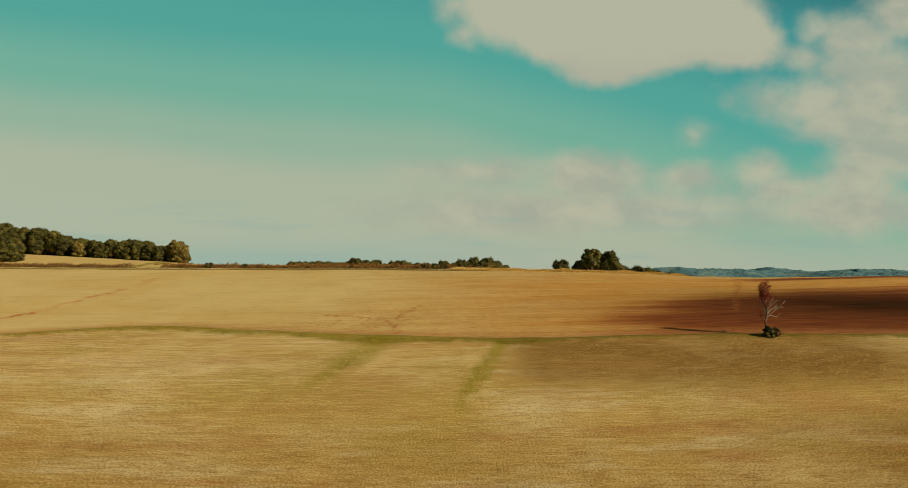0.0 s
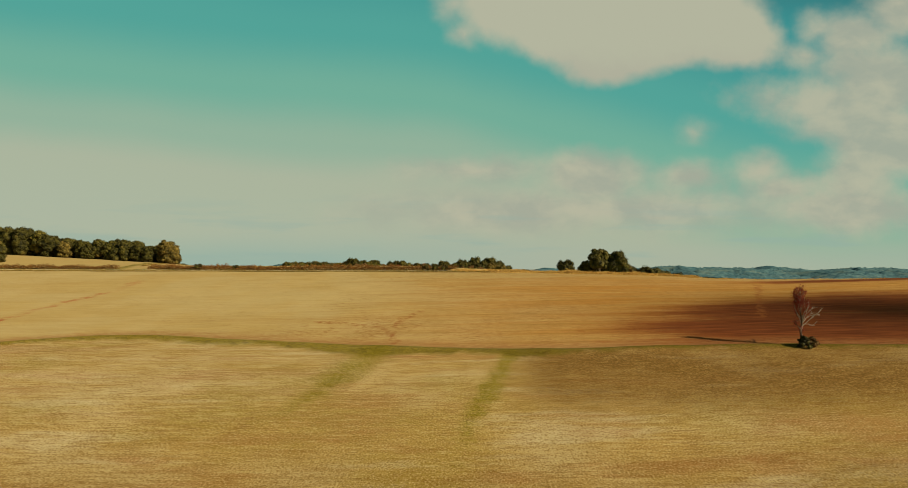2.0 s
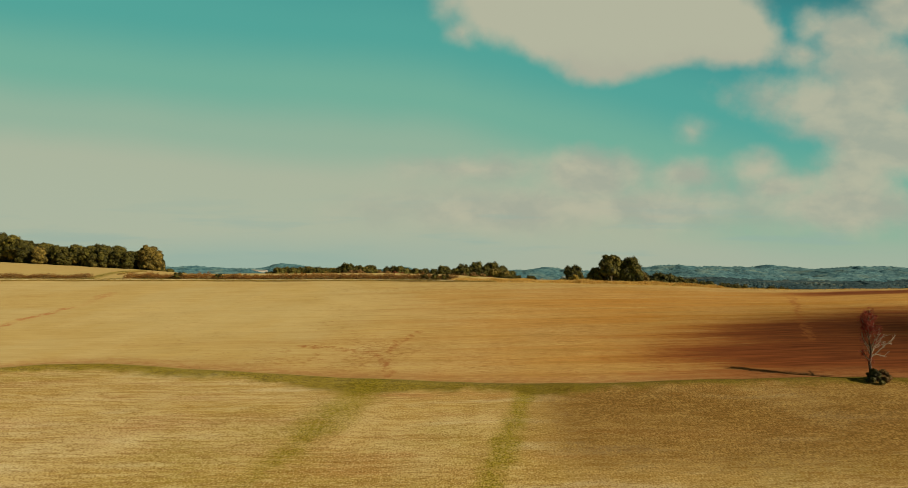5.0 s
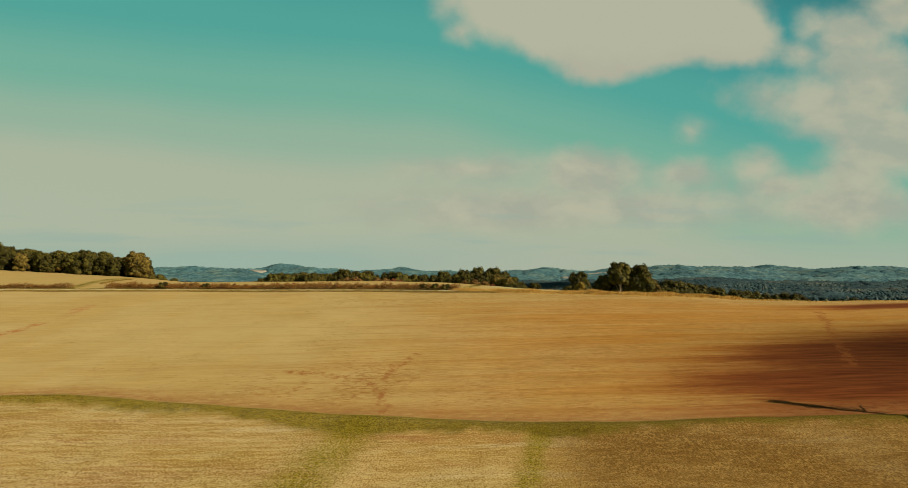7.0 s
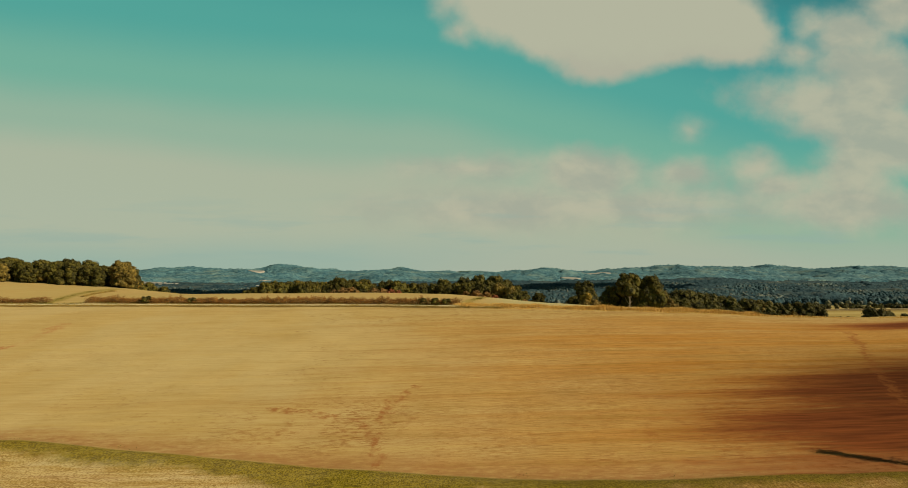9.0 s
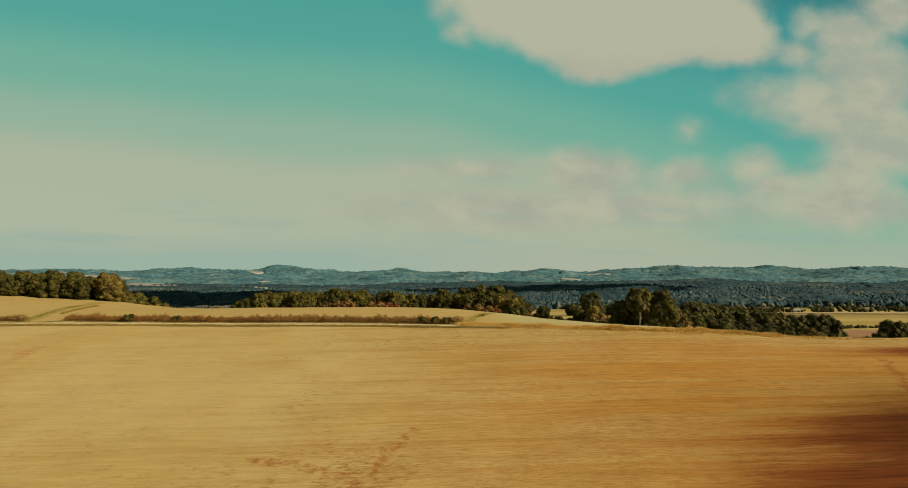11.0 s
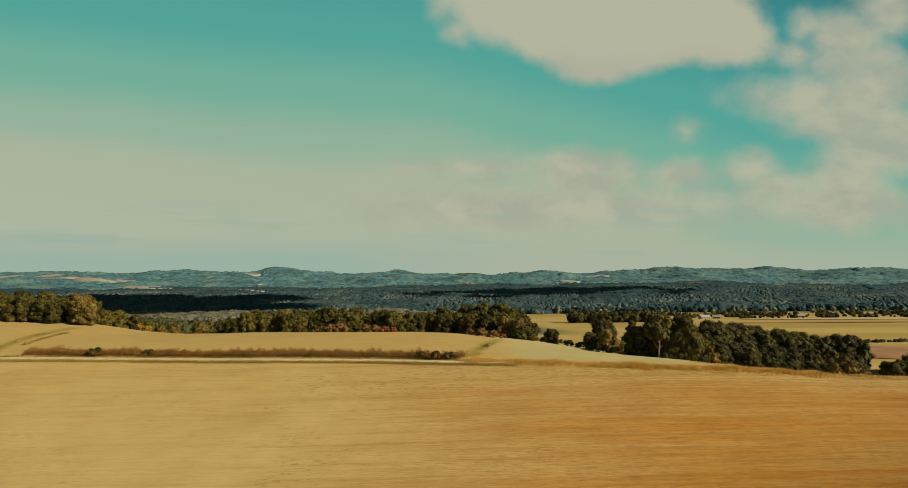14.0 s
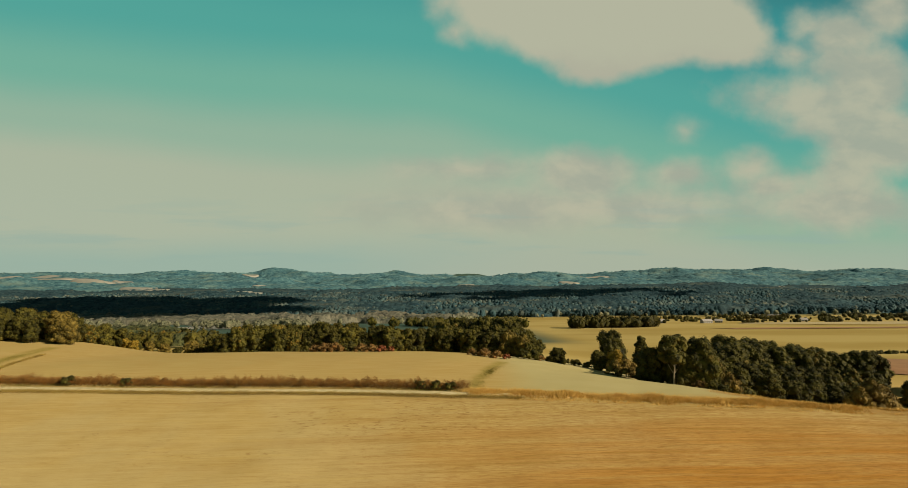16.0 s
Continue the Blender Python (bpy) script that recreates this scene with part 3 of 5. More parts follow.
def build_ground():
    xs = lines(-85, 95, -4300, 4300, 1.3, 0.04, 55.0)
    ys = lines(42, 212, -260, 4500, 0.85, 0.03, 40.0)
    gx, gy = np.meshgrid(xs, ys)
    gx, gy = gx.ravel(), gy.ravel()
    rough = 0.05 * ripple(gx, gy, 2.3, 5.0) + 0.10 * ripple(gx, gy, 7.0, 3.0)
    bank = 0.35 * np.exp(-((gy - along(BALK, gx) + 1.0) / 1.3) ** 2)
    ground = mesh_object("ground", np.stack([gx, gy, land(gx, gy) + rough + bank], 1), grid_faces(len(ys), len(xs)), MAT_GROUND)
    fields = {
        "line": gy - along(BALK, gx),
        "edge": gy - along(CROP_EDGE, gx),
        "path_a": reach(gx, gy, ((-12, 98), (-15, 88), (-17.5, 78), (-19, 72))) + 2.2 * ease(gy, 84, 72),
        "path_b": reach(gx, gy, ((8.2, 95), (5.8, 87), (3.4, 78), (1, 67.5), (-0.3, 59))) + 0.9 * ease(gy, 74, 60),
        "ruts": np.minimum.reduce([reach(gx, gy, ((-9, 98.5), (-11.3, 107), (-13.2, 113), (-20, 115), (-26, 117))),
                                   reach(gx, gy, ((-12, 109.5), (-9.7, 119), (-7, 124))),
                                   reach(gx, gy, ((55, 113), (60, 122.6), (69, 140), (74, 150)))]),
        "scar": reach(gx, gy, ((-92, 112), (-88.3, 120), (-88.7, 130), (-86.7, 144), (-84, 151), (-86, 165))),
        "forest": np.maximum(ease(gy, 1060, 1130), ease(gy, 400, 440) * ease(gx, 90, 50)) * (1 - in_clearing(gx, gy)),
        # where reddish soil and painted cloud shade darken the field, crest band included
        "soil_shade": np.maximum(1.0 * ease(gx, 10, 48) * ease(gy, 89, 97) * ease(gy, 125, 108), np.maximum(ease(gx, -2, 66) * ease(gy - np.interp(gx, (20, 27, 40, 55, 75), (110, 102, 95, 87, 84)), -9, 12)
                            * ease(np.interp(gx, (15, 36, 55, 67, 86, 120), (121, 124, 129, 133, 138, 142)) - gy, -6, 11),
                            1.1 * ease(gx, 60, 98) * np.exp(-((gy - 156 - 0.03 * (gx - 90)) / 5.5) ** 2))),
        "orange": ease(gx, -38, 40) * ease(gy, 92, 104) * ease(gy, 174, 152),
        "brown": ease(gx, 3, 14) * ease(gx, 78, 56) * ease(gy, 66, 80) + 0.7 * ease(gx, 24, 56) * ease(gy, 70, 56) + 0.35 * ease(gy, 68, 50),
        "straw": ease(gx, 4, -30) * ease(gy, 62, 76) * ease(gy, 110, 100) + 0.8 * ease(gx, 54, 66) * ease(gy, 70, 80),
        "weedy": np.exp(-((gx + 9) / 16) ** 2 - ((gy - 63) / 12) ** 2),
        "balk_width": 2.1 - 0.5 * ease(gx, 10, 24) + 2.6 * np.exp(-((gx + 14) / 9) ** 2) + 0.5 * ease(gx, 0, -20) * ease(gx, -75, -50) + 1.3 * np.exp(-((gx - 9) / 5) ** 2),
        "path_c": np.minimum(reach(gx, gy, ((-106, 187), (-107, 197), (-108.5, 206), (-109, 215), (-110, 226))), reach(gx, gy, ((1, 183), (2.5, 189), (4.5, 197), (7, 205), (10, 213))) + 0.5),
        "bank": ease(reach(gx, gy, ((52, 184), (59, 179.5), (66, 175), (74, 172.5), (86, 172))), 5.5, 2.5),
        "clod": 1.1 * np.exp(-((gx + 17) / 15) ** 2 - ((gy - 111) / 9) ** 2) + 0.55 * ease(gx, -14, 20) * ease(gy, 132, 106) + 0.25 * ease(gx, -10, 30) * ease(gy, 172, 150),
        "pale": ease(gx, 4, 16) * ease(gy, 176, 182) * ease(gx, 75, 55),
    }
    for name, values in fields.items():
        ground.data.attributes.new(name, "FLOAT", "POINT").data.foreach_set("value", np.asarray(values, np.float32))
    tagged(ground, "rolling stubble fields in straw gold and reddish brown", "ground", kind="structure")
    return ground


build_ground()


def strip(name, points, width, lift, mat, label, category, step=1.5):
    """A ribbon that lies on the ground along a line."""
    pts = [Vector((*p, 0)) for p in points]
    centre = []
    for a, b in zip(pts, pts[1:]):
        k = max(1, int((b - a).length / step))
        centre += [a.lerp(b, i / k) for i in range(k)]
    centre.append(pts[-1])
    verts = []
    for i, p in enumerate(centre):
        way = (centre[min(i + 1, len(centre) - 1)] - centre[max(i - 1, 0)]).normalized()
        side = Vector((way.y, -way.x, 0))
        for s in np.linspace(-0.5, 0.5, 7):
            w = width * (1 + 0.18 * noise.noise((i * 0.13, s * 3, len(points))))
            q = p + side * s * w
            crown = 0.10 * (0.25 - s * s) - 0.05 * math.exp(-((abs(s) - 0.28) / 0.08) ** 2)
            verts.append((q.x, q.y, float(land(q.x, q.y)) + lift + crown - (0.35 if abs(s) > 0.49 else 0.0)))
    return tagged(mesh_object(name, verts, grid_faces(len(centre), 7), mat), label, category, kind="structure")


TRACK = [(x, float(along(CROP_EDGE, x)) + 2.6) for x in range(-190, 24, 6)]
strip("farm_track", TRACK, 1.9, 0.14, MAT_TRACK, "pale worn farm track of gravel and dry earth", "track")

# ---- plants ----
rng = np.random.default_rng(7)


def cards(points, outward, sizes, spread=0.8, shape=0.55):
    """Leaf clumps: a pointed leaf-shaped quad at each point, facing roughly outward."""
    k = len(points)
    normal = outward + rng.normal(0, spread, (k, 3))
    normal /= np.linalg.norm(normal, axis=1, keepdims=True) + 1e-9
    helper = rng.normal(0, 1, (k, 3))
    a = np.cross(normal, helper)
    a /= np.linalg.norm(a, axis=1, keepdims=True) + 1e-9
    b = np.cross(normal, a)
    s = sizes[:, None]
    verts = np.stack([points + a * s, points + b * s * shape + normal * s * 0.2, points - a * s, points - b * s * shape + normal * s * 0.2], 1).reshape(-1, 3)
    return verts, np.arange(4 * k).reshape(k, 4)


def tube(path, radii, sides=7):
    """A tapered limb along a path."""
    verts, faces = [], []
    path = [Vector(p) for p in path]
    for i, (p, r) in enumerate(zip(path, radii)):
        way = (path[min(i + 1, len(path) - 1)] - path[max(i - 1, 0)]).normalized()
        side = way.orthogonal().normalized()
        up = way.cross(side)
        for k in range(sides):
            a = 2 * math.pi * k / sides
            verts.append(p + (side * math.cos(a) + up * math.sin(a)) * r)
    for i in range(len(path) - 1):
        for k in range(sides):
            faces.append((i * sides + k, i * sides + (k + 1) % sides, (i + 1) * sides + (k + 1) % sides, (i + 1) * sides + k))
    faces.append(tuple((len(path) - 1) * sides + k for k in range(sides)))
    return verts, faces


def joined(pieces):
    verts, faces = [], []
    for v, f in pieces:
        base = len(verts)
        verts += [tuple(p) for p in v]
        faces += [tuple(int(i) + base for i in face) for face in f]
    return verts, faces


def crooked(start, way, length, bends, wobble, droop=0.0):
    p, d, out = Vector(start), Vector(way).normalized(), [Vector(start)]
    for _ in range(bends):
        d = (d + Vector(rng.normal(0, wobble, 3)) + Vector((0, 0, -droop))).normalized()
        p = p + d * length / bends
        out.append(p.copy())
    return out


def ball(divisions):
    """Points and faces of a unit ball."""
    bm = bmesh.new()
    bmesh.ops.create_icosphere(bm, subdivisions=divisions, radius=1)
    out = np.array([v.co[:] for v in bm.verts]), [tuple(v.index for v in f.verts) for f in bm.faces]
    bm.free()
    return out


ICO_V, ICO_F = ball(2)
KNOB_V, KNOB_F = ball(1)


def on_ball(k):
    d = rng.normal(0, 1, (k, 3))
    return d / np.linalg.norm(d, axis=1, keepdims=True)


def foliage(lobes, knobs, per_knob, leaf, flat=0.85):
    """Leafy masses: each lobe carries knobs, and each knob is covered with leaf sprays round a dense core."""
    crown, centres, sizes = [], [], []
    for c, size in lobes:
        ways = on_ball(knobs)
        ways[:, 2] = np.where(ways[:, 2] < -0.5, -ways[:, 2], ways[:, 2])
        radius = size * rng.uniform(0.26, 0.52, knobs)
        centres.append(np.array(c) + ways * (size * rng.uniform(0.52, 0.78, (knobs, 1))) * (1, 1, flat))
        sizes.append(radius)
        crown.append((np.array(c) + ICO_V * size * (0.66 + 0.08 * np.sin(ICO_V[:, :1] * 6 + size * 7)) * (1, 1, flat), ICO_F))
    centres, sizes = np.concatenate(centres), np.concatenate(sizes)
    points, outs = [], []
    for c, r in zip(centres, sizes):
        crown.append((c + KNOB_V * r * 0.80 * (1, 1, flat), KNOB_F))
        d = on_ball(per_knob)
        points.append(c + d * r * rng.uniform(0.82, 1.10, (per_knob, 1)) * (1, 1, flat))
        outs.append(d + (0, 0, 0.25))
    points, outs = np.concatenate(points), np.concatenate(outs)
    keep = np.ones(len(points), bool)
    for c, size in lobes:
        keep &= np.linalg.norm((points - np.array(c)) / (1, 1, flat), axis=1) > size * 0.68
    for c, r in zip(centres, sizes):
        keep &= np.linalg.norm((points - c) / (1, 1, flat), axis=1) > r * 0.76
    points, outs = points[keep], outs[keep]
    return crown, points, outs, rng.uniform(leaf * 0.55, leaf * 1.2, len(points))


def tree(name, height, width, mat, bark, label, lobes=13, knobs=13, per_knob=60, bole=0.18, leaf=0.25, narrow=1.0, full=1.0):
    """A broadleaf tree 'height' tall: trunk with limbs, and a crown of leaf sprays round uneven lobes."""
    base = new(name)
    pieces = []
    trunk = crooked((0, 0, -0.4), (0, 0, 1), height * 0.75, 6, 0.07)
    r = height * 0.022
    pieces.append(tube(trunk, [r * 1.35, r, r * 0.85, r * 0.7, r * 0.5, r * 0.35, r * 0.15]))
    centres = []
    for i in range(lobes):
        h = bole + (1 - bole) * (0.16 + 0.70 * (i + rng.random() * 0.5) / lobes)
        swell = math.sin(math.pi * min(1, (h - bole) / (1 - bole) * 0.82 + 0.16)) ** 0.7
        a = i * 2.4 + rng.normal(0, 0.4)
        d = width * 0.5 * swell * rng.uniform(0.35, 0.72) * narrow
        size = width * rng.uniform(0.20, 0.30) * (0.75 + 0.35 * swell) * full
        centres.append((Vector((math.cos(a) * d, math.sin(a) * d, min(h * height, height - size * 0.9))), size))
        at = trunk[min(5, max(1, int(h * 5)))]
        tip = centres[-1][0]
        mid = at.lerp(tip, 0.5) + Vector((0, 0, -0.15 * size))
        pieces.append(tube([at, mid, tip], [r * 0.4, r * 0.26, r * 0.08], 5))
    crown, points, outs, sizes = foliage(centres, knobs, per_knob, leaf)
    crown.append(cards(points, outs, sizes, 0.45))
    # bring the grown crown to the height and width asked for
    tall, broad = np.percentile(points[:, 2], 99.5), 2 * np.percentile(np.hypot(points[:, 0], points[:, 1]), 97)
    fit = np.array((width / broad, width / broad, height / tall))
    for part_name, group, skin in (("trunk", pieces, bark), ("crown", crown, mat)):
        verts, faces = joined(group)
        mesh_object(part_name, np.array(verts) * fit, faces, skin, base, smooth=part_name == "trunk")
    return tagged(base, label, "tree")


def shrub(name, height, width, mat, label, leaves=1300, leaf=0.14, category="shrub", upright=0.0):
    """A bush: several stems from the ground under uneven clumps of leaves."""
    base = new(name)
    pieces = []
    for i in range(6):
        a = i * 1.05 + rng.normal(0, 0.3)
        pieces.append(tube(crooked((0, 0, -0.15), (math.cos(a) * 0.6, math.sin(a) * 0.6, 1.1), height * 0.75, 3, 0.15), [0.05, 0.04, 0.025, 0.01], 5))
    mesh_object("stems", *joined(pieces), MAT_BARK, base)
    lobes = []
    for i in range(11):
        a = i * 2.4 + rng.normal(0, 0.4)
        d = width * 0.42 * math.sqrt(i / 10) * rng.uniform(0.8, 1.1)
        size = min(width * 0.24, height * 0.36) * rng.uniform(0.6, 1.15) * (1.1 - 0.35 * i / 10)
        lobes.append((np.array((math.cos(a) * d, math.sin(a) * d, max(size * 0.35, (height - size * rng.uniform(0.9, 1.3)) * (1 - 0.85 * i / 10)))), size))
    crown, points, outs, sizes = foliage(lobes, 5, leaves // 30, leaf)
    points[:, 2] = np.maximum(points[:, 2], 0.02)
    crown.append(cards(points, outs + (0, 0, upright), sizes, 0.5))
    mesh_object("foliage", *joined(crown), mat, base, smooth=False)
    return tagged(base, label, category)


def stand(ob, x, y, size=1.0, turn=0.0, wide=1.0, sink=0.0):
    z = float(land(x, y)) - sink
    return pose(x, y, z, 0, 0, turn) @ Matrix.Diagonal((size * wide, size * wide, size, 1))


def plant(kinds, spots, group):
    """Each spot: x, y, size, kind, and perhaps how wide. The first use of a kind is the original, later ones are copies."""
    for x, y, size, k, *wide in spots:
        ob, used = kinds[k]
        m = stand(ob, x, y, size, float(rng.uniform(0, 360)), wide[0] if wide else float(rng.uniform(0.92, 1.12)))
        if used:
            ob = copy_thing(ob, m @ Matrix.Diagonal((1 / ob.scale.x, 1 / ob.scale.y, 1 / ob.scale.z, 1)))
        else:
            ob.matrix_basis = m
            kinds[k] = (ob, True)
        tagged(ob, group=group)


KINDS = {
    "oak_a": (tree("oak_tree", 11, 9.5, MAT_LEAF, MAT_BARK, "broad oak tree with dull green leaves in a wood", bole=0.02, lobes=15), False),
    "oak_b": (tree("oak_tree", 12, 8.5, MAT_LEAF, MAT_BARK, "tall oak tree with olive green crown in a wood", lobes=15), False),
    "oak_c": (tree("oak_tree", 10, 9, MAT_LEAF_DARK, MAT_BARK, "dense dark green oak tree at a field edge", bole=-0.12, lobes=16), False),
    "oak_d": (tree("oak_tree", 12, 10.5, MAT_LEAF_DARK, MAT_BARK, "large dark oak tree with rounded crown", lobes=20, bole=-0.12), False),
    "oak_gold": (tree("oak_tree", 11, 9.0, MAT_LEAF_GOLD, MAT_BARK, "oak tree with golden olive leaves at the wood edge", lobes=16, bole=-0.08), False),
    "yellow": (tree("maple_tree", 9, 7.5, MAT_LEAF_YELLOW, MAT_BARK, "small tree with leaves turning yellow in autumn", lobes=12, bole=-0.05), False),
    "birch": (tree("birch_tree", 10.5, 7.0, MAT_LEAF_DARK, MAT_BARK_PALE, "slender tree with pale bare trunk and thin crown", lobes=13, knobs=8, per_knob=50, bole=0.36, full=1.0), False),
    "poplar": (tree("poplar_tree", 9, 3.6, MAT_LEAF, MAT_BARK, "narrow upright poplar tree beside a field", lobes=11, per_knob=40, bole=0.05, narrow=0.5), False),
    "bush": (shrub("shrub", 2.6, 3.6, MAT_LEAF_DARK, "rounded dark green shrub at the wood edge"), False),
    "bush_brown": (shrub("shrub", 2.4, 4.2, MAT_LEAF_BROWN, "brown autumn shrub in front of the wood"), False),
    "bush_red": (shrub("shrub", 1.9, 2.8, MAT_LEAF_RUSSET, "low shrub with red autumn leaves"), False),
    "bush_pale": (shrub("shrub", 4.2, 5.2, MAT_LEAF_TAWNY, "tall tawny olive bush at the wood edge", 2600, 0.18), False),
}
for ob, _ in KINDS.values():
    ob.rotation_mode = "XYZ"

# ---- woods round the upper field ----


def scatter(corners, count, gap, kinds, size, seed):
    """Spots spread inside a quadrilateral, at least 'gap' apart."""
    pick = np.random.default_rng(seed)
    spots, tries = [], 0
    while len(spots) < count and tries < 6000:
        tries += 1
        s, t = pick.random(2)
        (ax, ay), (bx, by), (cx, cy), (dx, dy) = corners
        x = (ax * (1 - s) + bx * s) * (1 - t) + (dx * (1 - s) + cx * s) * t
        y = (ay * (1 - s) + by * s) * (1 - t) + (dy * (1 - s) + cy * s) * t
        if all(math.hypot(x - p[0], y - p[1]) > gap for p in spots):
            spots.append((x, y, float(pick.uniform(*size)), str(pick.choice(kinds))))
    return spots


# wood on the rise beside the upper field
plant(KINDS, scatter(((-205, 241), (-118, 241), (-122, 276), (-215, 276)), 52, 5.0, ["oak_a", "oak_c", "oak_c", "oak_d"], (0.68, 0.82), 3), "wood beside the upper field")
plant(KINDS, [(-206, 238, 1.12, "oak_a"), (-199, 237, 1.15, "oak_c"), (-192, 238, 1.08, "oak_d"), (-185, 237, 1.16, "oak_a"), (-178, 238, 1.10, "oak_c"), (-171, 237, 0.92, "oak_d"),
              (-165.5, 237, 0.92, "oak_a"), (-160, 236, 0.86, "oak_c"), (-152.5, 233, 0.58, "oak_gold"), (-147, 236, 0.70, "oak_c"), (-141, 236, 0.72, "oak_a"), (-136, 236, 0.78, "oak_c"),
              (-130, 236, 0.68, "oak_d"), (-125, 235, 0.72, "oak_c"), (-120.5, 234, 0.64, "oak_c"), (-114.5, 236, 0.84, "oak_gold"), (-111.5, 236, 0.72, "oak_gold"), (-116, 241, 0.8, "oak_c"),
              (-117, 247, 0.78, "oak_c"), (-151, 239, 0.72, "oak_c"), (-144, 234, 0.5, "oak_d"), (-133, 233.5, 0.5, "oak_c")], "wood beside the upper field")
plant(KINDS, [(-156, 201, 0.86, "oak_d"), (-162, 203, 0.88, "oak_c"), (-158, 198, 0.5, "oak_c")], "trees at the field corner")
# low trees behind the brow
plant(KINDS, scatter(((-170, 296), (-142, 290), (-148, 322), (-185, 326)), 14, 5.5, ["oak_a", "oak_c", "oak_c", "oak_a"], (0.85, 1.0), 5), "low trees behind the brow")
plant(KINDS, [(-138, 290, 0.95, "oak_c"), (-132, 288, 0.95, "oak_a"), (-127, 290, 0.88, "oak_a"), (-124, 293, 0.8, "oak_c"), (-121, 283, 0.58, "yellow"), (-117.5, 282, 0.52, "yellow"), (-113, 284, 0.46, "oak_gold"),
              (-108.5, 286, 0.48, "oak_gold"), (-104, 287, 0.42, "yellow"), (-97, 282, 0.60, "oak_gold", 1.3), (-92.5, 284, 0.55, "oak_a", 1.3), (-85, 276, 0.88, "oak_c"), (-100, 278, 0.36, "oak_c")],
      "low trees behind the brow")
# long wood behind the upper field
plant(KINDS, scatter(((-80, 270), (-4, 268), (2, 296), (-84, 298)), 56, 4.8, ["oak_a", "oak_b", "oak_c", "oak_c", "oak_c"], (0.88, 1.06), 11), "wood behind the upper field")
plant(KINDS, [(-5, 278, 1.10, "oak_d"), (3, 280, 1.20, "oak_d"), (10, 278, 1.26, "oak_d"), (16, 276, 1.22, "oak_d"), (20.5, 273, 1.06, "oak_d"), (24, 270, 0.98, "oak_c"),
              (0, 268, 1.00, "oak_c"), (7, 268, 1.10, "oak_c"), (13.5, 267, 1.14, "oak_c"), (18.5, 264, 1.02, "oak_c"), (22.5, 260, 0.84, "oak_c"), (25, 256, 0.62, "oak_c"), (10, 258, 0.82, "oak_c"),
              (16, 256, 0.78, "oak_gold"), (4, 260, 0.88, "oak_c"), (20, 253, 0.66, "oak_gold"), (22, 250, 0.45, "oak_a")], "wood behind the upper field")
plant(KINDS, [(-76, 275, 1.10, "oak_a"), (-70, 276, 1.20, "oak_c"), (-64, 275, 1.12, "oak_a"), (-58, 277, 1.24, "oak_c"), (-52, 275, 1.12, "oak_a"), (-47, 276, 1.20, "oak_c")], "wood behind the upper field")
plant(KINDS, [(-78 + i * 4.6, 264 + (i * 5 % 4), 0.78 + 0.05 * (i * 7 % 5), ("oak_c", "oak_a", "oak_c", "oak_d")[i % 4]) for i in range(17)], "wood behind the upper field")
plant(KINDS, [(-41.5, 235, 0.9, "bush_brown"), (-38.5, 233, 1.15, "bush_brown"), (-35, 233, 1.2, "bush_brown"), (-31.5, 234, 0.95, "bush"), (-28, 233, 1.05, "bush_brown"), (-25, 232, 0.95, "bush_brown"),
              (-22, 231, 1.1, "bush_red"), (-19.5, 232, 0.9, "bush_red"), (-14, 236, 0.8, "bush"), (3, 228, 0.85, "bush_brown"), (6.2, 226, 1.05, "bush_brown"), (9.4, 225, 0.95, "bush_brown"), (12, 225, 0.85, "bush_red"),
              (18, 235, 1.2, "bush"), (21.5, 237, 1.3, "bush"), (-48, 237, 0.7, "bush")], "shrubs along the wood edge")
# trees and wood on the falling side of the hill
plant(KINDS, [(45.5, 246, 0.98, "oak_d", 0.95), (41, 243, 0.52, "oak_c"), (49, 243, 0.5, "oak_c"), (42.5, 229, 0.74, "yellow"), (39, 232, 0.5, "oak_c"), (28, 236, 0.44, "oak_c", 1.2), (60.5, 262, 1.35, "poplar"),
              (49.5, 206, 1.12, "birch", 1.1), (46.5, 213, 0.84, "oak_c"), (48, 217, 0.9, "oak_c"), (52.5, 212, 1.06, "oak_d", 1.0), (56, 207, 1.06, "oak_d", 0.9), (59.5, 207, 0.80, "oak_gold", 0.85), (53, 208.5, 0.98, "oak_c", 1.1), (61, 213, 0.86, "oak_d")],
      "trees at the lower field edge")
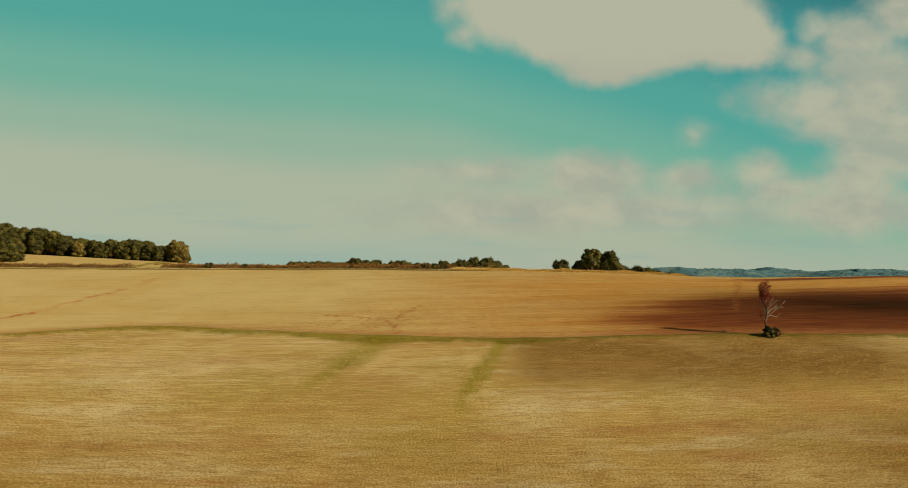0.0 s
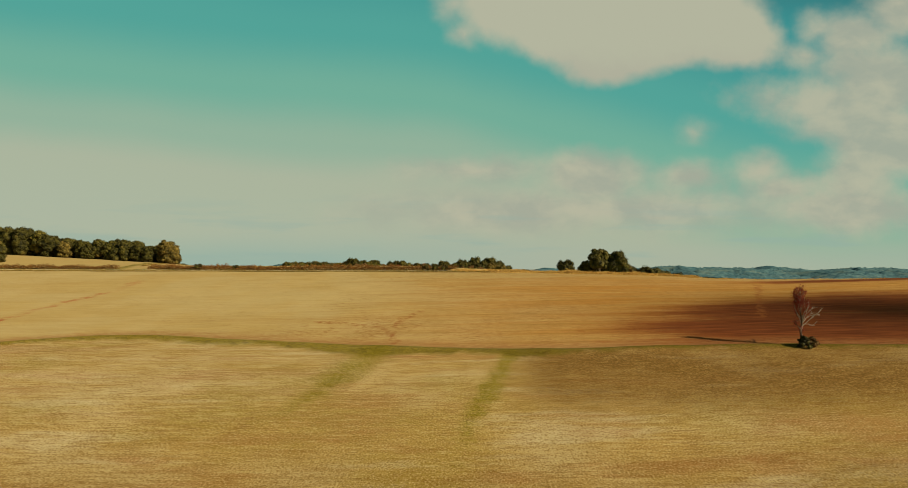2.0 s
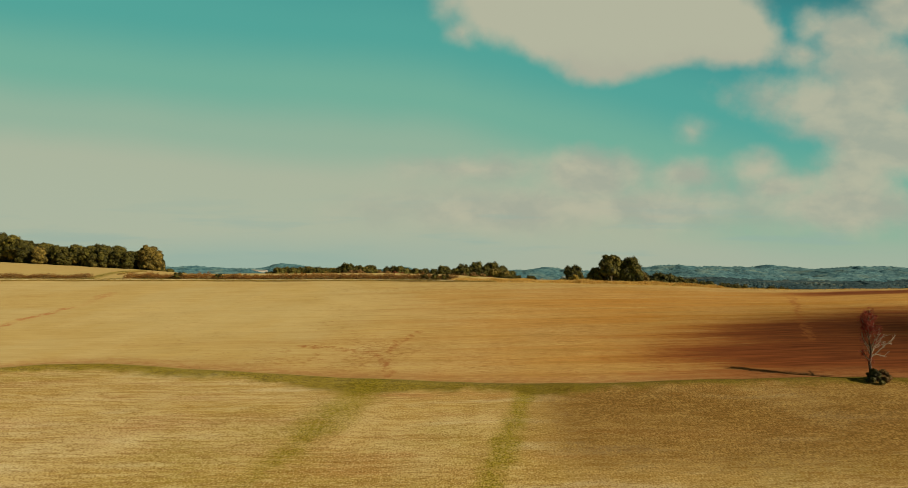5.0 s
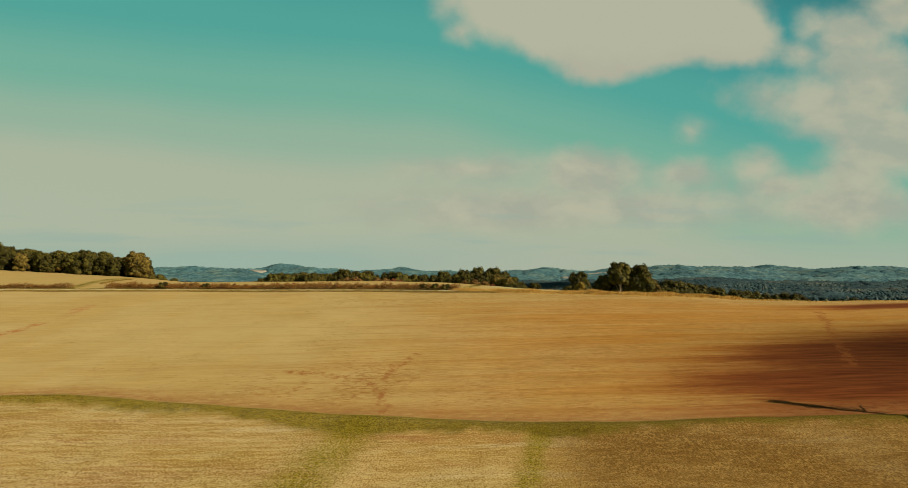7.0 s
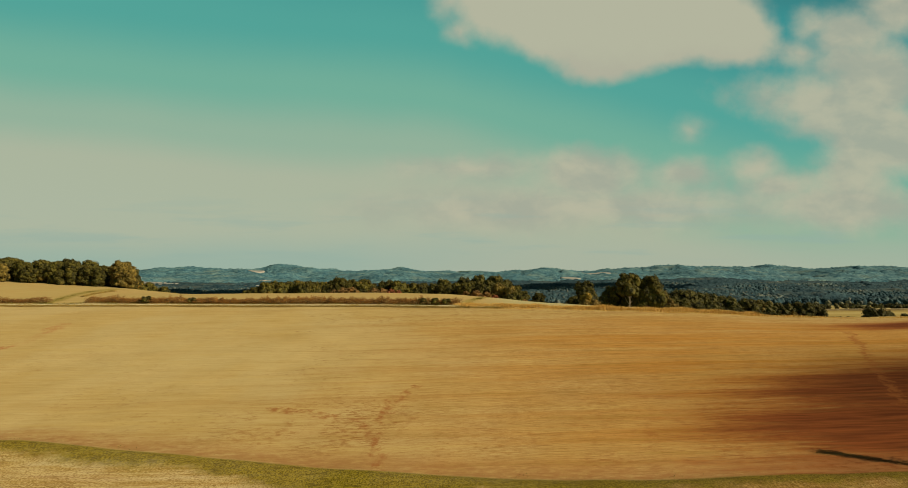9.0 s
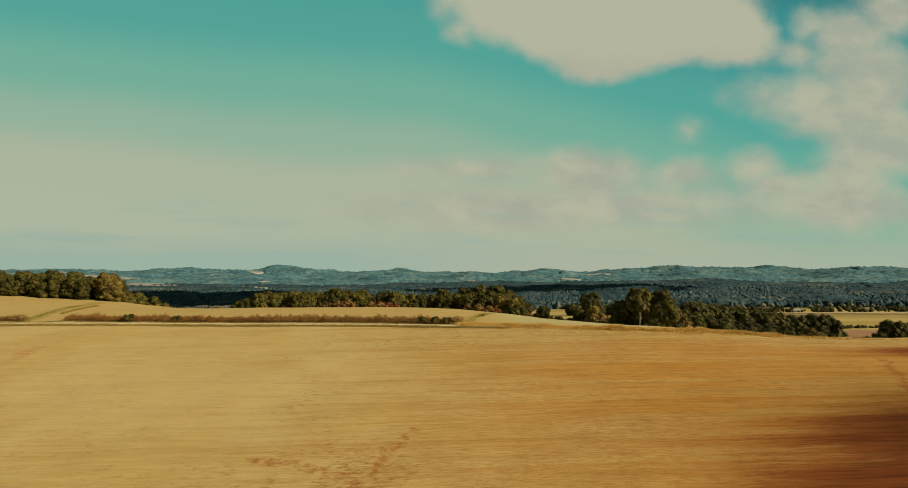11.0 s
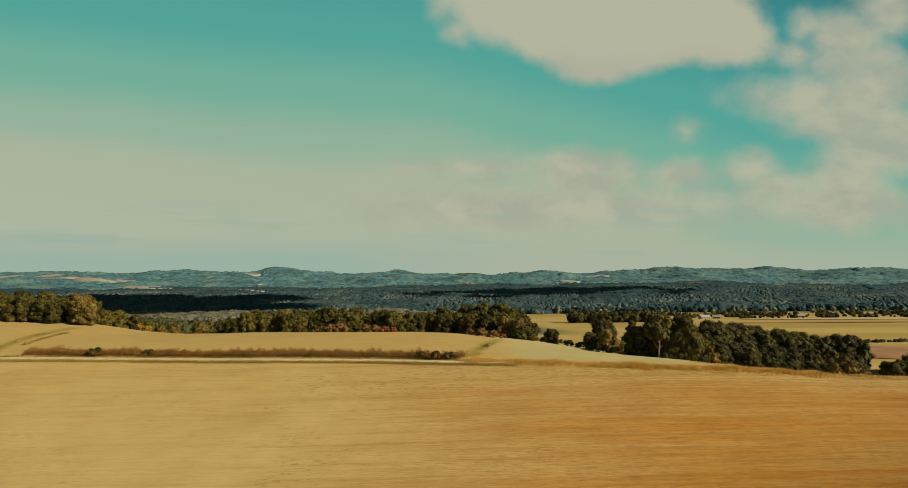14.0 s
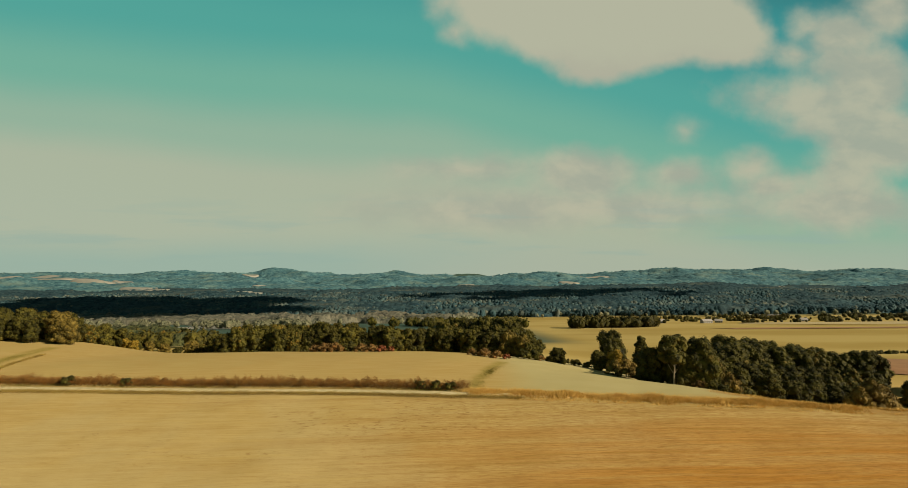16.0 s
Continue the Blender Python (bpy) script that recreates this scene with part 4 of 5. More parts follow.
plant(KINDS, [(66, 209, 0.86, "oak_c", 1.14), (74, 211, 0.86, "oak_c", 1.14), (82, 213, 0.80, "oak_c", 1.14), (89, 216, 0.80, "oak_c", 1.14), (96, 219, 0.82, "oak_c", 1.14), (103, 224, 0.80, "oak_c", 1.14), (111, 229, 0.80, "oak_c", 1.14), (119, 234, 0.72, "oak_c", 1.14),
              (68, 219, 1.10, "oak_c", 1.14), (76, 224, 1.0, "oak_d", 1.14), (84, 229, 0.98, "oak_d", 1.14), (93, 234, 0.90, "oak_d", 1.14), (102, 239, 0.84, "oak_d", 1.14), (111, 244, 0.78, "oak_d", 1.14), (120, 248, 0.72, "oak_d", 1.14),
              (72, 232, 1.24, "oak_d", 1.14), (80, 243, 1.26, "oak_d", 1.14), (88, 250, 1.20, "oak_d", 1.14), (96, 256, 1.14, "oak_d", 1.14), (103, 256, 1.06, "oak_d", 1.14), (110, 258, 1.04, "oak_d", 1.14), (117, 259, 1.02, "oak_d", 1.14),
              (124, 258, 0.96, "oak_d", 1.14), (131, 257, 1.02, "oak_d", 1.14), (136, 259, 0.98, "oak_d", 1.14), (92, 268, 1.20, "oak_d", 1.14), (100, 270, 1.12, "oak_d", 1.14), (108, 271, 1.05, "oak_d", 1.14), (117, 272, 0.95, "oak_d", 1.14), (126, 272, 0.86, "oak_d", 1.14), (141, 262, 0.72, "oak_c", 1.14)],
      "wood on the lower field edge")
plant(KINDS, [(99.5, 211, 2.35, "bush_pale", 0.8), (103.5, 212, 2.15, "bush_pale", 0.8), (96, 210, 1.85, "bush_pale", 0.8), (56.5, 193, 1.1, "bush_pale", 0.8), (53.5, 190, 0.62, "bush", 1.4), (51, 196, 0.75, "bush_brown"),
              (41, 225, 1.1, "bush_pale"), (44.5, 225, 1.2, "bush_pale"), (47.5, 227, 0.8, "bush_pale"), (26, 236, 0.9, "bush"), (29.5, 234, 0.75, "bush"), (33, 235, 0.85, "bush"), (36, 234, 0.8, "bush"), (23, 236, 0.7, "bush_brown")],
      "shrubs on the lower field edge")
plant(KINDS, [(153.5, 250, 1.05, "oak_d"), (159.5, 252, 0.95, "oak_d"), (148.5, 249, 0.85, "oak_c"), (164, 250, 0.95, "oak_c"), (134, 240, 0.78, "oak_c"), (140, 242, 0.8, "oak_c"), (170, 255, 1.0, "oak_c")], "bushes beyond the field")

# ---- the bare tree on the balk ----


def bare_tree(x, y):
    """A half-dead tree: pale twisting limbs, a few red leaves near the top."""
    base = new("bare_tree")
    trunk = [Vector(p) for p in ((0, 0, -0.3), (0.05, 0, 0.9), (-0.05, 0.1, 2.2), (0.12, 0, 3.4), (0.02, 0.1, 4.6), (-0.18, 0, 5.9), (-0.05, 0.05, 7.2), (-0.12, 0, 8.5))]
    v, f = tube(trunk, (0.26, 0.19, 0.16, 0.13, 0.10, 0.07, 0.045, 0.02), 9)
    mesh_object("trunk", v, f, MAT_BARK_BROWN, base)
    tips = []

    def limb(start, way, length, r, depth):
        path = crooked(start, way, length, 6, 0.15)
        pieces = [tube(path, [r * (1 - 0.8 * i / 6) for i in range(7)], 6)]
        tips.extend(path[3:])
        if depth:
            for i in (2, 3, 4, 5):
                side = Vector(rng.normal(0, 1, 3))
                d = ((path[i + 1] - path[i]).normalized() * 0.9 + side * 0.45 + Vector((0, 0, 0.2))).normalized()
                pieces += limb(path[i], d, length * rng.uniform(0.22, 0.40), r * 0.55, depth - 1)
        return pieces

    limbs = ((2.9, (1.0, 0.1, 0.55), 2.2), (3.0, (1.0, -0.2, 0.16), 3.7), (3.3, (1.0, 0.3, 0.26), 3.3), (3.0, (-0.6, 0.2, 1.6), 2.2), (3.8, (1.0, -0.1, 0.40), 2.9),
             (3.5, (-0.45, -0.4, 1.7), 2.6), (4.3, (1.0, 0.1, 0.60), 2.3), (4.5, (-0.4, 0.3, 1.6), 2.2), (4.9, (0.4, 0.2, 1.5), 2.2), (5.4, (-0.3, -0.2, 1.4), 1.9),
             (5.8, (0.3, -0.3, 1.4), 2.0), (6.5, (-0.45, 0.1, 1.0), 1.4), (6.8, (0.4, 0.2, 1.2), 1.5), (3.2, (0.2, -0.6, 1.3), 2.8), (7.3, (-0.3, 0.1, 1.4), 1.4),
             (4.0, (-0.6, 0.0, 1.5), 2.0), (7.6, (0.3, -0.1, 1.5), 1.2), (2.0, (0.5, 0.2, 1.2), 1.2), (1.7, (-0.5, -0.2, 1.2), 1.1), (2.4, (-0.5, 0.3, 1.3), 1.4),
             (5.0, (-0.6, -0.3, 1.2), 1.6), (5.6, (0.6, 0.2, 1.2), 1.6), (6.2, (-0.5, 0.3, 1.2), 1.5))
    crown_points = []
    for h, way, length in limbs:
        i = max(k for k in range(len(trunk)) if trunk[k].z <= h)
        t = (h - trunk[i].z) / (trunk[i + 1].z - trunk[i].z)
        tips.clear()
        pieces = limb(trunk[i].lerp(trunk[i + 1], t), way, length, 0.075 if h < 5 else 0.045, 2)
        mesh_object("branch", *joined(pieces), MAT_BARK_PALE, base)
        if h > 4.4 and way[0] < 0.7:
            crown_points += list(tips)
        elif way[0] < 0.3:
            crown_points += list(tips)[::2]
    pts = np.array([tuple(p) for p in crown_points])
    pts = np.repeat(pts, 2, 0) + rng.normal(0, 0.2, (len(pts) * 2, 3))
    pts = pts[(np.abs(pts[:, 0]) < 1.25) & (pts[:, 2] < 9.2)]
    v, f = cards(pts, rng.normal(0, 1, pts.shape), rng.uniform(0.05, 0.13, len(pts)), 1.0)
    tagged(mesh_object("leaves", v, f, MAT_LEAF_RED, base, smooth=False), "sparse dark red leaves")
    base.matrix_basis = pose(x, y, float(land(x, y)) + 0.2)
    return tagged(base, "half-dead tree with pale twisted branches and red leaves", "tree")


bare_tree(51.4, 95.0)
tuft = shrub("shrub", 2.0, 2.2, MAT_LEAF_DARK, "dark bramble thicket round the foot of the bare tree", 1500, 0.11, upright=0.6)
tuft.matrix_basis = stand(tuft, 51.5, 94.5, 1.0)
rusty = shrub("shrub", 1.7, 2.0, MAT_LEAF_BROWN, "rusty brown bramble beside the bare tree", 1300, 0.10, upright=0.8)
rusty.matrix_basis = stand(rusty, 53.0, 95.0, 1.0)

# ---- hedge and verges ----


def hedge(name, points, width, height, mat, label, per_metre, leaf, category, upright=0.3):
    """A long ragged row of plants along a line, in one mesh."""
    pts, outs = [], []
    steps = np.arange(-260, 260, 0.55)
    tops, swells = rng.uniform(0.55, 1.0, len(steps)), rng.uniform(0.65, 1.15, len(steps[::6]))
    for (ax, ay), (bx, by) in zip(points, points[1:]):
        length = math.hypot(bx - ax, by - ay)
        k = int(length * per_metre)
        t = rng.random(k)
        x, y = ax + (bx - ax) * t, ay + (by - ay) * t
        x, y = x + rng.normal(0, width * 0.25, k), y + rng.normal(0, width * 0.28, k)
        top = height * np.interp(x + 0.3 * y, steps, tops) * np.interp(x, steps[::6], swells) * rng.uniform(0.62, 1.2, k)
        z = land(x, y) + top * rng.random(k) ** 0.7
        pts.append(np.stack([x, y, z], 1))
        outs.append(np.stack([rng.normal(0, 0.6, k), rng.normal(-0.4, 0.6, k), np.full(k, upright)], 1))
    pts, outs = np.concatenate(pts), np.concatenate(outs)
    v, f = cards(pts, outs, rng.uniform(leaf * 0.6, leaf * 1.5, len(pts)), 0.6, 0.45)
    return tagged(mesh_object(name, v, f, mat, smooth=False), label, category, kind="stuff")


def blades(name, points, width, height, mat, label, per_metre):
    """Tufts of standing grass: thin upright blades, in one mesh."""
    xs, ys = [], []
    for (ax, ay), (bx, by) in zip(points, points[1:]):
        k = int(math.hypot(bx - ax, by - ay) * per_metre)
        t = rng.random(k)
        xs.append(ax + (bx - ax) * t + rng.normal(0, width * 0.3, k))
        ys.append(ay + (by - ay) * t + rng.normal(0, width * 0.3, k))
    x, y = np.concatenate(xs), np.concatenate(ys)
    keep = ripple(x, y, 1.3, 2.0) + rng.normal(0, 0.4, len(x)) > -0.35
    x, y = x[keep], y[keep]
    k = len(x)
    h = height * rng.uniform(0.4, 1.2, k) * (0.8 + 0.5 * ripple(x, y, 3.0, 6.0))
    a = rng.uniform(0, np.pi, k)
    w = 0.03 + 0.04 * rng.random(k)
    root = np.stack([x, y, land(x, y) - 0.05], 1)
    side = np.stack([np.cos(a) * w, np.sin(a) * w, np.zeros(k)], 1)
    tip = root + np.stack([rng.normal(0, 0.55, k) * h, rng.normal(0, 0.5, k) * h, h], 1)
    v = np.stack([root - side, root + side, tip], 1).reshape(-1, 3)
    return tagged(mesh_object(name, v, np.arange(3 * k).reshape(k, 3), mat, smooth=False), label, "grass", kind="stuff")


def edge_line(x0, x1, off, step=4):
    return [(x, float(along(CROP_EDGE, x)) + off) for x in range(x0, x1, step)]


hedge("hedge", edge_line(-96, 4, 5.6), 2.6, 1.9, MAT_HEDGE, "ragged brown autumn hedge of brambles beside the track", 640, 0.09, "hedge")
hedge("hedge", edge_line(-190, -104, 5.6), 2.2, 1.6, MAT_HEDGE, "low brown hedge along the farm track", 300, 0.11, "hedge")
blades("tall_grass", edge_line(0, 72, 3.4), 2.6, 0.85, MAT_GRASS_DRY, "tall golden dry grass along the field edge", 950)
hedge("tall_grass", edge_line(2, 60, 3.6), 2.2, 0.9, MAT_GRASS_DRY, "seed heads and dead stalks in the tall dry grass", 260, 0.05, "grass", 0.0)
hedge("verge_grass", edge_line(-190, 12, 0.6), 1.7, 0.5, MAT_VERGE, "dry olive brown grass verge beside the track", 520, 0.055, "grass")
blades("verge_grass", edge_line(4, 140, 0.5, 6), 1.6, 0.3, MAT_GRASS_DRY, "dry straw-coloured grass at the field edge", 90)
blades("bank_grass", ((51, 184), (59, 179.5), (66, 175), (82, 172.5)), 5.0, 0.45, MAT_GRASS_DRY, "dry reddish grass on the bank above the wood", 160)
blades("verge_grass", edge_line(-150, 30, 4.1, 6), 1.2, 0.45, MAT_GRASS_GREEN, "short green grass between track and hedge", 30)
blades("verge_grass", edge_line(4, 76, 2.2, 6), 2.6, 0.6, MAT_GRASS_DRY, "tall dry grass at the brow of the field", 60)
balk_line = [(x, float(along(BALK, x)) - 1.0) for x in range(-120, 121, 4)]
blades("balk_grass", balk_line, 2.6, 0.22, MAT_GRASS_GREEN, "green and brown grass on the balk between fields", 130)
blades("path_grass", ((-11, 97), (-15, 88), (-17, 80)), 4.5, 0.2, MAT_GRASS_GREEN, "green weeds growing along an old path", 60)
blades("path_grass", ((8.2, 94), (5.8, 87), (3.4, 78), (1, 67.5)), 2.4, 0.15, MAT_GRASS_GREEN, "green weeds along a narrow old path", 16)
hedge("path_grass", ((-103, 198), (-104, 206), (-104.5, 216)), 1.3, 0.6, MAT_VERGE, "brown grassy bank of a sunken field path", 70, 0.13, "grass")
blades("path_grass", ((-106, 187), (-107.5, 200), (-109, 214)), 2.4, 0.3, MAT_GRASS_GREEN, "green grass growing along a field path", 60)
blades("path_grass", ((2, 183), (3.5, 189), (5.5, 197), (8, 205)), 2.0, 0.25, MAT_GRASS_GREEN, "grassy path up through the stubble", 90)


def stubble(name, count, mat, label, seed, y0, y1, height):
    """Cut straw stalks standing over the field, in one mesh."""
    pick = np.random.default_rng(seed)
    y = y0 + (y1 - y0) * pick.random(count)
    x = pick.uniform(-0.86, 0.86, count) * (y + 4)
    keep = (y < along(BALK, x) - 0.5) & (pick.random(count) < 0.75)
    x, y = x[keep], y[keep]
    k = len(x)
    h = height * pick.uniform(0.5, 1.3, k)
    a = pick.uniform(0, np.pi, k)
    w = pick.uniform(0.02, 0.05, k)
    root = np.stack([x, y, land(x, y) - 0.06 + 0.05 * ripple(x, y, 2.3, 5.0) + 0.10 * ripple(x, y, 7.0, 3.0)], 1)
    side = np.stack([np.cos(a) * w, np.sin(a) * w, np.zeros(k)], 1)
    tip = root + np.stack([pick.normal(0, 0.8, k) * h, pick.normal(0, 0.6, k) * h, h], 1)
    v = np.stack([root - side, root + side, tip], 1).reshape(-1, 3)
    return tagged(mesh_object(name, v, np.arange(3 * k).reshape(k, 3), mat, smooth=False), label, "stubble", kind="stuff")


stubble("stubble", 200000, MAT_STUBBLE, "cut straw stubble standing on the lower field", 51, 42, 100, 0.10)
for x, off, size, k in ((-80, 5.0, 0.85, "bush"), (-68, 5.0, 0.7, "bush"), (-64, 5.8, 0.6, "bush_brown"), (-61, 6.0, 0.55, "bush_brown"), (-48, 5.8, 0.5, "bush_brown"), (-33, 5.8, 0.5, "bush_brown"),
                        (-9, 5.0, 0.72, "bush"), (-6, 4.9, 0.76, "bush"), (-3, 4.8, 0.7, "bush"), (-90, 5.8, 0.45, "bush_brown"), (-20, 5.6, 0.5, "bush_brown")):
    plant(KINDS, [(x, float(along(CROP_EDGE, x)) + off, size, k)], "shrubs in the hedge")

# ---- valley and hills ----


def dome_cloud(name, x, y, size, mat, label, seed, lift=0.0, broad=1.0):
    """Many rounded tree crowns of a far wood in one mesh."""
    pick = np.random.default_rng(seed)
    ring = [(1.0, 0.0), (0.92, 0.45), (0.62, 0.82)]
    k = len(x)
    turn, tall, wide = pick.uniform(0, 6.3, k), size * pick.uniform(0.8, 1.2, k), size * broad * pick.uniform(0.42, 0.75, k)
    base = land(x, y) + lift
    out = []
    for r, h in ring:
        for i in range(6):
            a = turn + i * math.pi / 3 + h
            rr = wide * r * pick.uniform(0.6, 1.35, k)
            out.append(np.stack([x + np.cos(a) * rr, y + np.sin(a) * rr, base + tall * h * pick.uniform(0.72, 1.18, k)], 1))
    out.append(np.stack([x, y, base + tall], 1))
    verts = np.stack(out, 1).reshape(-1, 3)
    one = []
    for level in (0, 6):
        for i in range(6):
            j = (i + 1) % 6
            one += [(level + i, level + j, level + 6 + j), (level + i, level + 6 + j, level + 6 + i)]
    one += [(12 + i, 12 + (i + 1) % 6, 18) for i in range(6)]
    faces = (np.arange(k)[:, None, None] * 19 + np.array(one)[None]).reshape(-1, 3)
    return tagged(mesh_object(name, verts, faces, mat, smooth=True), label, "forest", kind="stuff")


def forest_spots(x0, x1, y0, y1, gap, seed):
    pick = np.random.default_rng(seed)
    k = int((x1 - x0) * (y1 - y0) / gap ** 2)
    x, y = pick.uniform(x0, x1, k), pick.uniform(y0, y1, k)
    keep = (np.abs(x) < 0.92 * y + 60) & ~in_clearing(x, y, 1.0)
    return x[keep], y[keep]


def canopy(name, x0, x1, dx, y0, y1, dy, tall, rough, mat, label, seed, mask):
    """The closed crowns of a far forest: an uneven sheet over the ground, down to the ground at its edges."""
    pick = np.random.default_rng(seed)
    xs, ys = np.arange(x0, x1, dx), np.arange(y0, y1, dy)
    gx, gy = np.meshgrid(xs, ys)
    gx = gx + pick.uniform(-0.4, 0.4, gx.shape) * dx
    gy = gy + pick.uniform(-0.4, 0.4, gx.shape) * dy
    m = mask(gx, gy)
    m[0] = 0.0
    z = land(gx, gy) + np.where(m > 0.02, tall * m + rough * pick.normal(0, 1, gx.shape) * m + (0.25 * ripple(gx, gy, dx * 5, 2.0) + 0.75 * ripple(gx, gy, dx * 15, 4.0)) * tall * m, -1.0)
    used = m > 0.02
    corner = used[:-1, :-1] | used[1:, :-1] | used[:-1, 1:] | used[1:, 1:]
    corner &= np.abs(gx[:-1, :-1]) < 0.95 * gy[:-1, :-1] + 80
    faces = grid_faces(len(ys), len(xs))[corner.ravel()]
    return tagged(mesh_object(name, np.stack([gx.ravel(), gy.ravel(), z.ravel()], 1), faces, mat), label, "forest", kind="stuff")


def open_land(x, y):
    return 1.0 - in_clearing(x, y)


def valley_wood(x, y):
    front = 1100 + 30 * ripple(x, y, 120, 2.0) - 10 * ease(x, 0, -500) + 30 * ease(x, 300, 700)
    return (y > front) * open_land(x, y)


canopy("forest", -1750, 1750, 5.0, 1080, 1760, 7.0, 9.0, 1.7, MAT_HAZY_CANOPY, "dense dark mixed forest on the valley side", 2, valley_wood)
canopy("forest", -2150, 2150, 9.0, 1725, 2120, 12.0, 10.0, 2.0, MAT_HAZY_CANOPY, "dark mixed forest behind the valley", 4, open_land)
canopy("hill_forest", -3300, 3300, 11.0, 2080, 3500, 17.0, 9.0, 2.4, MAT_HAZY_HILL_CANOPY, "forest covering the distant hills with blue haze in its colour", 6, open_land)


def river_wood(x, y):
    return (y > 860 + 30 * ripple(x, y, 60, 3.0)) * (x < 40 + 60 * ripple(x, y, 90, 1.0)) * (ripple(x, y, 38, 5.0) > -0.45) * 1.0


def slope_wood(x, y):
    return (x < -0.46 * (y - 72) + 14 * ripple(x, y, 40, 1.0)) * (y > 425 + 20 * ripple(x, y, 30, 2.0)) * (y < 600) * (ripple(x, y, 24, 5.0) > -0.5) * 1.0


canopy("riverside_wood", -1100, 140, 4.5, 840, 1120, 6.0, 7.5, 1.5, MAT_RIVER_CANOPY, "greyish brown riverside wood in the valley bottom", 12, river_wood)
canopy("slope_wood", -420, 0, 3.2, 400, 620, 4.0, 6.5, 1.2, MAT_GREEN_CANOPY, "green trees and scrub on the slope below the hill", 14, slope_wood)
x, y = forest_spots(-1750, 1750, 1060, 1720, 9.5, 1)
inside = valley_wood(x, y + 6) > 0
dome_cloud("forest", x[inside], y[inside], 11.0, MAT_HAZY_FOREST, "rounded crowns rising from the valley forest", 2, 0.0, 0.86)


def field_patch(name, x, y, w, d, mat, label, lift=0.35, square=0.0):
    """A far field: an uneven patch that lies on the ground."""
    rings, spokes = 6, 28
    verts = [(x, y, float(land(x, y)) + lift)]
    for r in range(1, rings + 1):
        for i in range(spokes):
            a = 2 * math.pi * i / spokes
            c, s = math.cos(a), math.sin(a)
            k = r / rings * (1 + 0.10 * math.sin(3 * a + x)) * (1 + square * (1 / max(abs(c), abs(s)) - 1))
            px, py = x + w * k * c, y + d * k * s
            verts.append((px, py, float(land(px, py)) + (lift if r < rings or lift < 2 else -1.0)))
    faces = [(0, 1 + i, 1 + (i + 1) % spokes) for i in range(spokes)]
    for r in range(rings - 1):
        for i in range(spokes):
            j = (i + 1) % spokes
            a, b = 1 + r * spokes, 1 + (r + 1) * spokes
            faces.append((a + i, b + i, b + j, a + j))
    return tagged(mesh_object(name, verts, faces, mat), label, "field", kind="structure")


for cx, cy, cw, cd in CLEARINGS:
    field_patch("far_field", cx, cy, cw, cd, MAT_FIELD_PALE, "pale stubble field on a distant wooded hillside", 1.0 if cy < 1300 else 12.5)
field_patch("far_field", 460, 612, 215, 13, MAT_FIELD_BROWN, "ploughed brown field across the valley", 0.5, 0.7)
field_patch("far_field", 640, 745, 270, 50, MAT_FIELD_STRAW, "pale pinkish stubble field across the valley", 0.5, 0.7)
field_patch("far_field", 170, 305, 26, 26, MAT_FIELD_BROWN, "reddish brown ploughed field below the hill", 0.3, 0.7)
field_patch("far_field", -272, 775, 48, 75, MAT_FIELD_PALE, "pale stubble field down in the valley", 0.4, 0.7)


def far_trees(name, spots, size, mat, label, seed):
    """Loose far trees in one mesh: lumpy crowns roughened with leaf clumps, on short trunks."""
    pick = np.random.default_rng(seed)
    pieces_v, pieces_f, base = [], [], 0
    for cx, cy, w, d, k in spots:
        for _ in range(k):
            x, y = cx + pick.normal(0, 0.5) * w, cy + pick.normal(0, 0.5) * d
            h = size * pick.uniform(0.6, 1.2)
            wide = h * pick.uniform(0.38, 0.55)
            g = np.array((x, y, float(land(x, y)) - 0.3))
            lump = 1 + 0.22 * np.sin(ICO_V[:, :1] * 4 + pick.uniform(0, 6)) * np.cos(ICO_V[:, 1:2] * 5 + pick.uniform(0, 6)) + pick.normal(0, 0.07, (len(ICO_V), 1))
            for k_lobe in range(2):
                off = np.array((*pick.normal(0, 0.35, 2) * wide * k_lobe, -0.12 * h * k_lobe))
                body = g + off + (0, 0, h * 0.52) + ICO_V * lump * (wide * 0.82, wide * 0.82, h * 0.42) * (1 - 0.25 * k_lobe)
                pieces_v.append(body)
                pieces_f += [(a + base, b_ + base, c + base) for a, b_, c in ICO_F]
                base += len(body)
            n = pick.normal(0, 1, (44, 3))
            n /= np.linalg.norm(n, axis=1, keepdims=True)
            p = g + (0, 0, h * 0.52) + n * (wide, wide, h * 0.5) * pick.uniform(0.85, 1.15, (44, 1))
            v, f = cards(p, n, pick.uniform(0.06, 0.14, 44) * h, 0.9)
            pieces_v.append(v)
            pieces_f += [tuple(int(i) + base for i in q) for q in f]
            base += len(v)
    return tagged(mesh_object(name, np.concatenate(pieces_v), pieces_f, mat, smooth=False), label, "trees", kind="stuff")


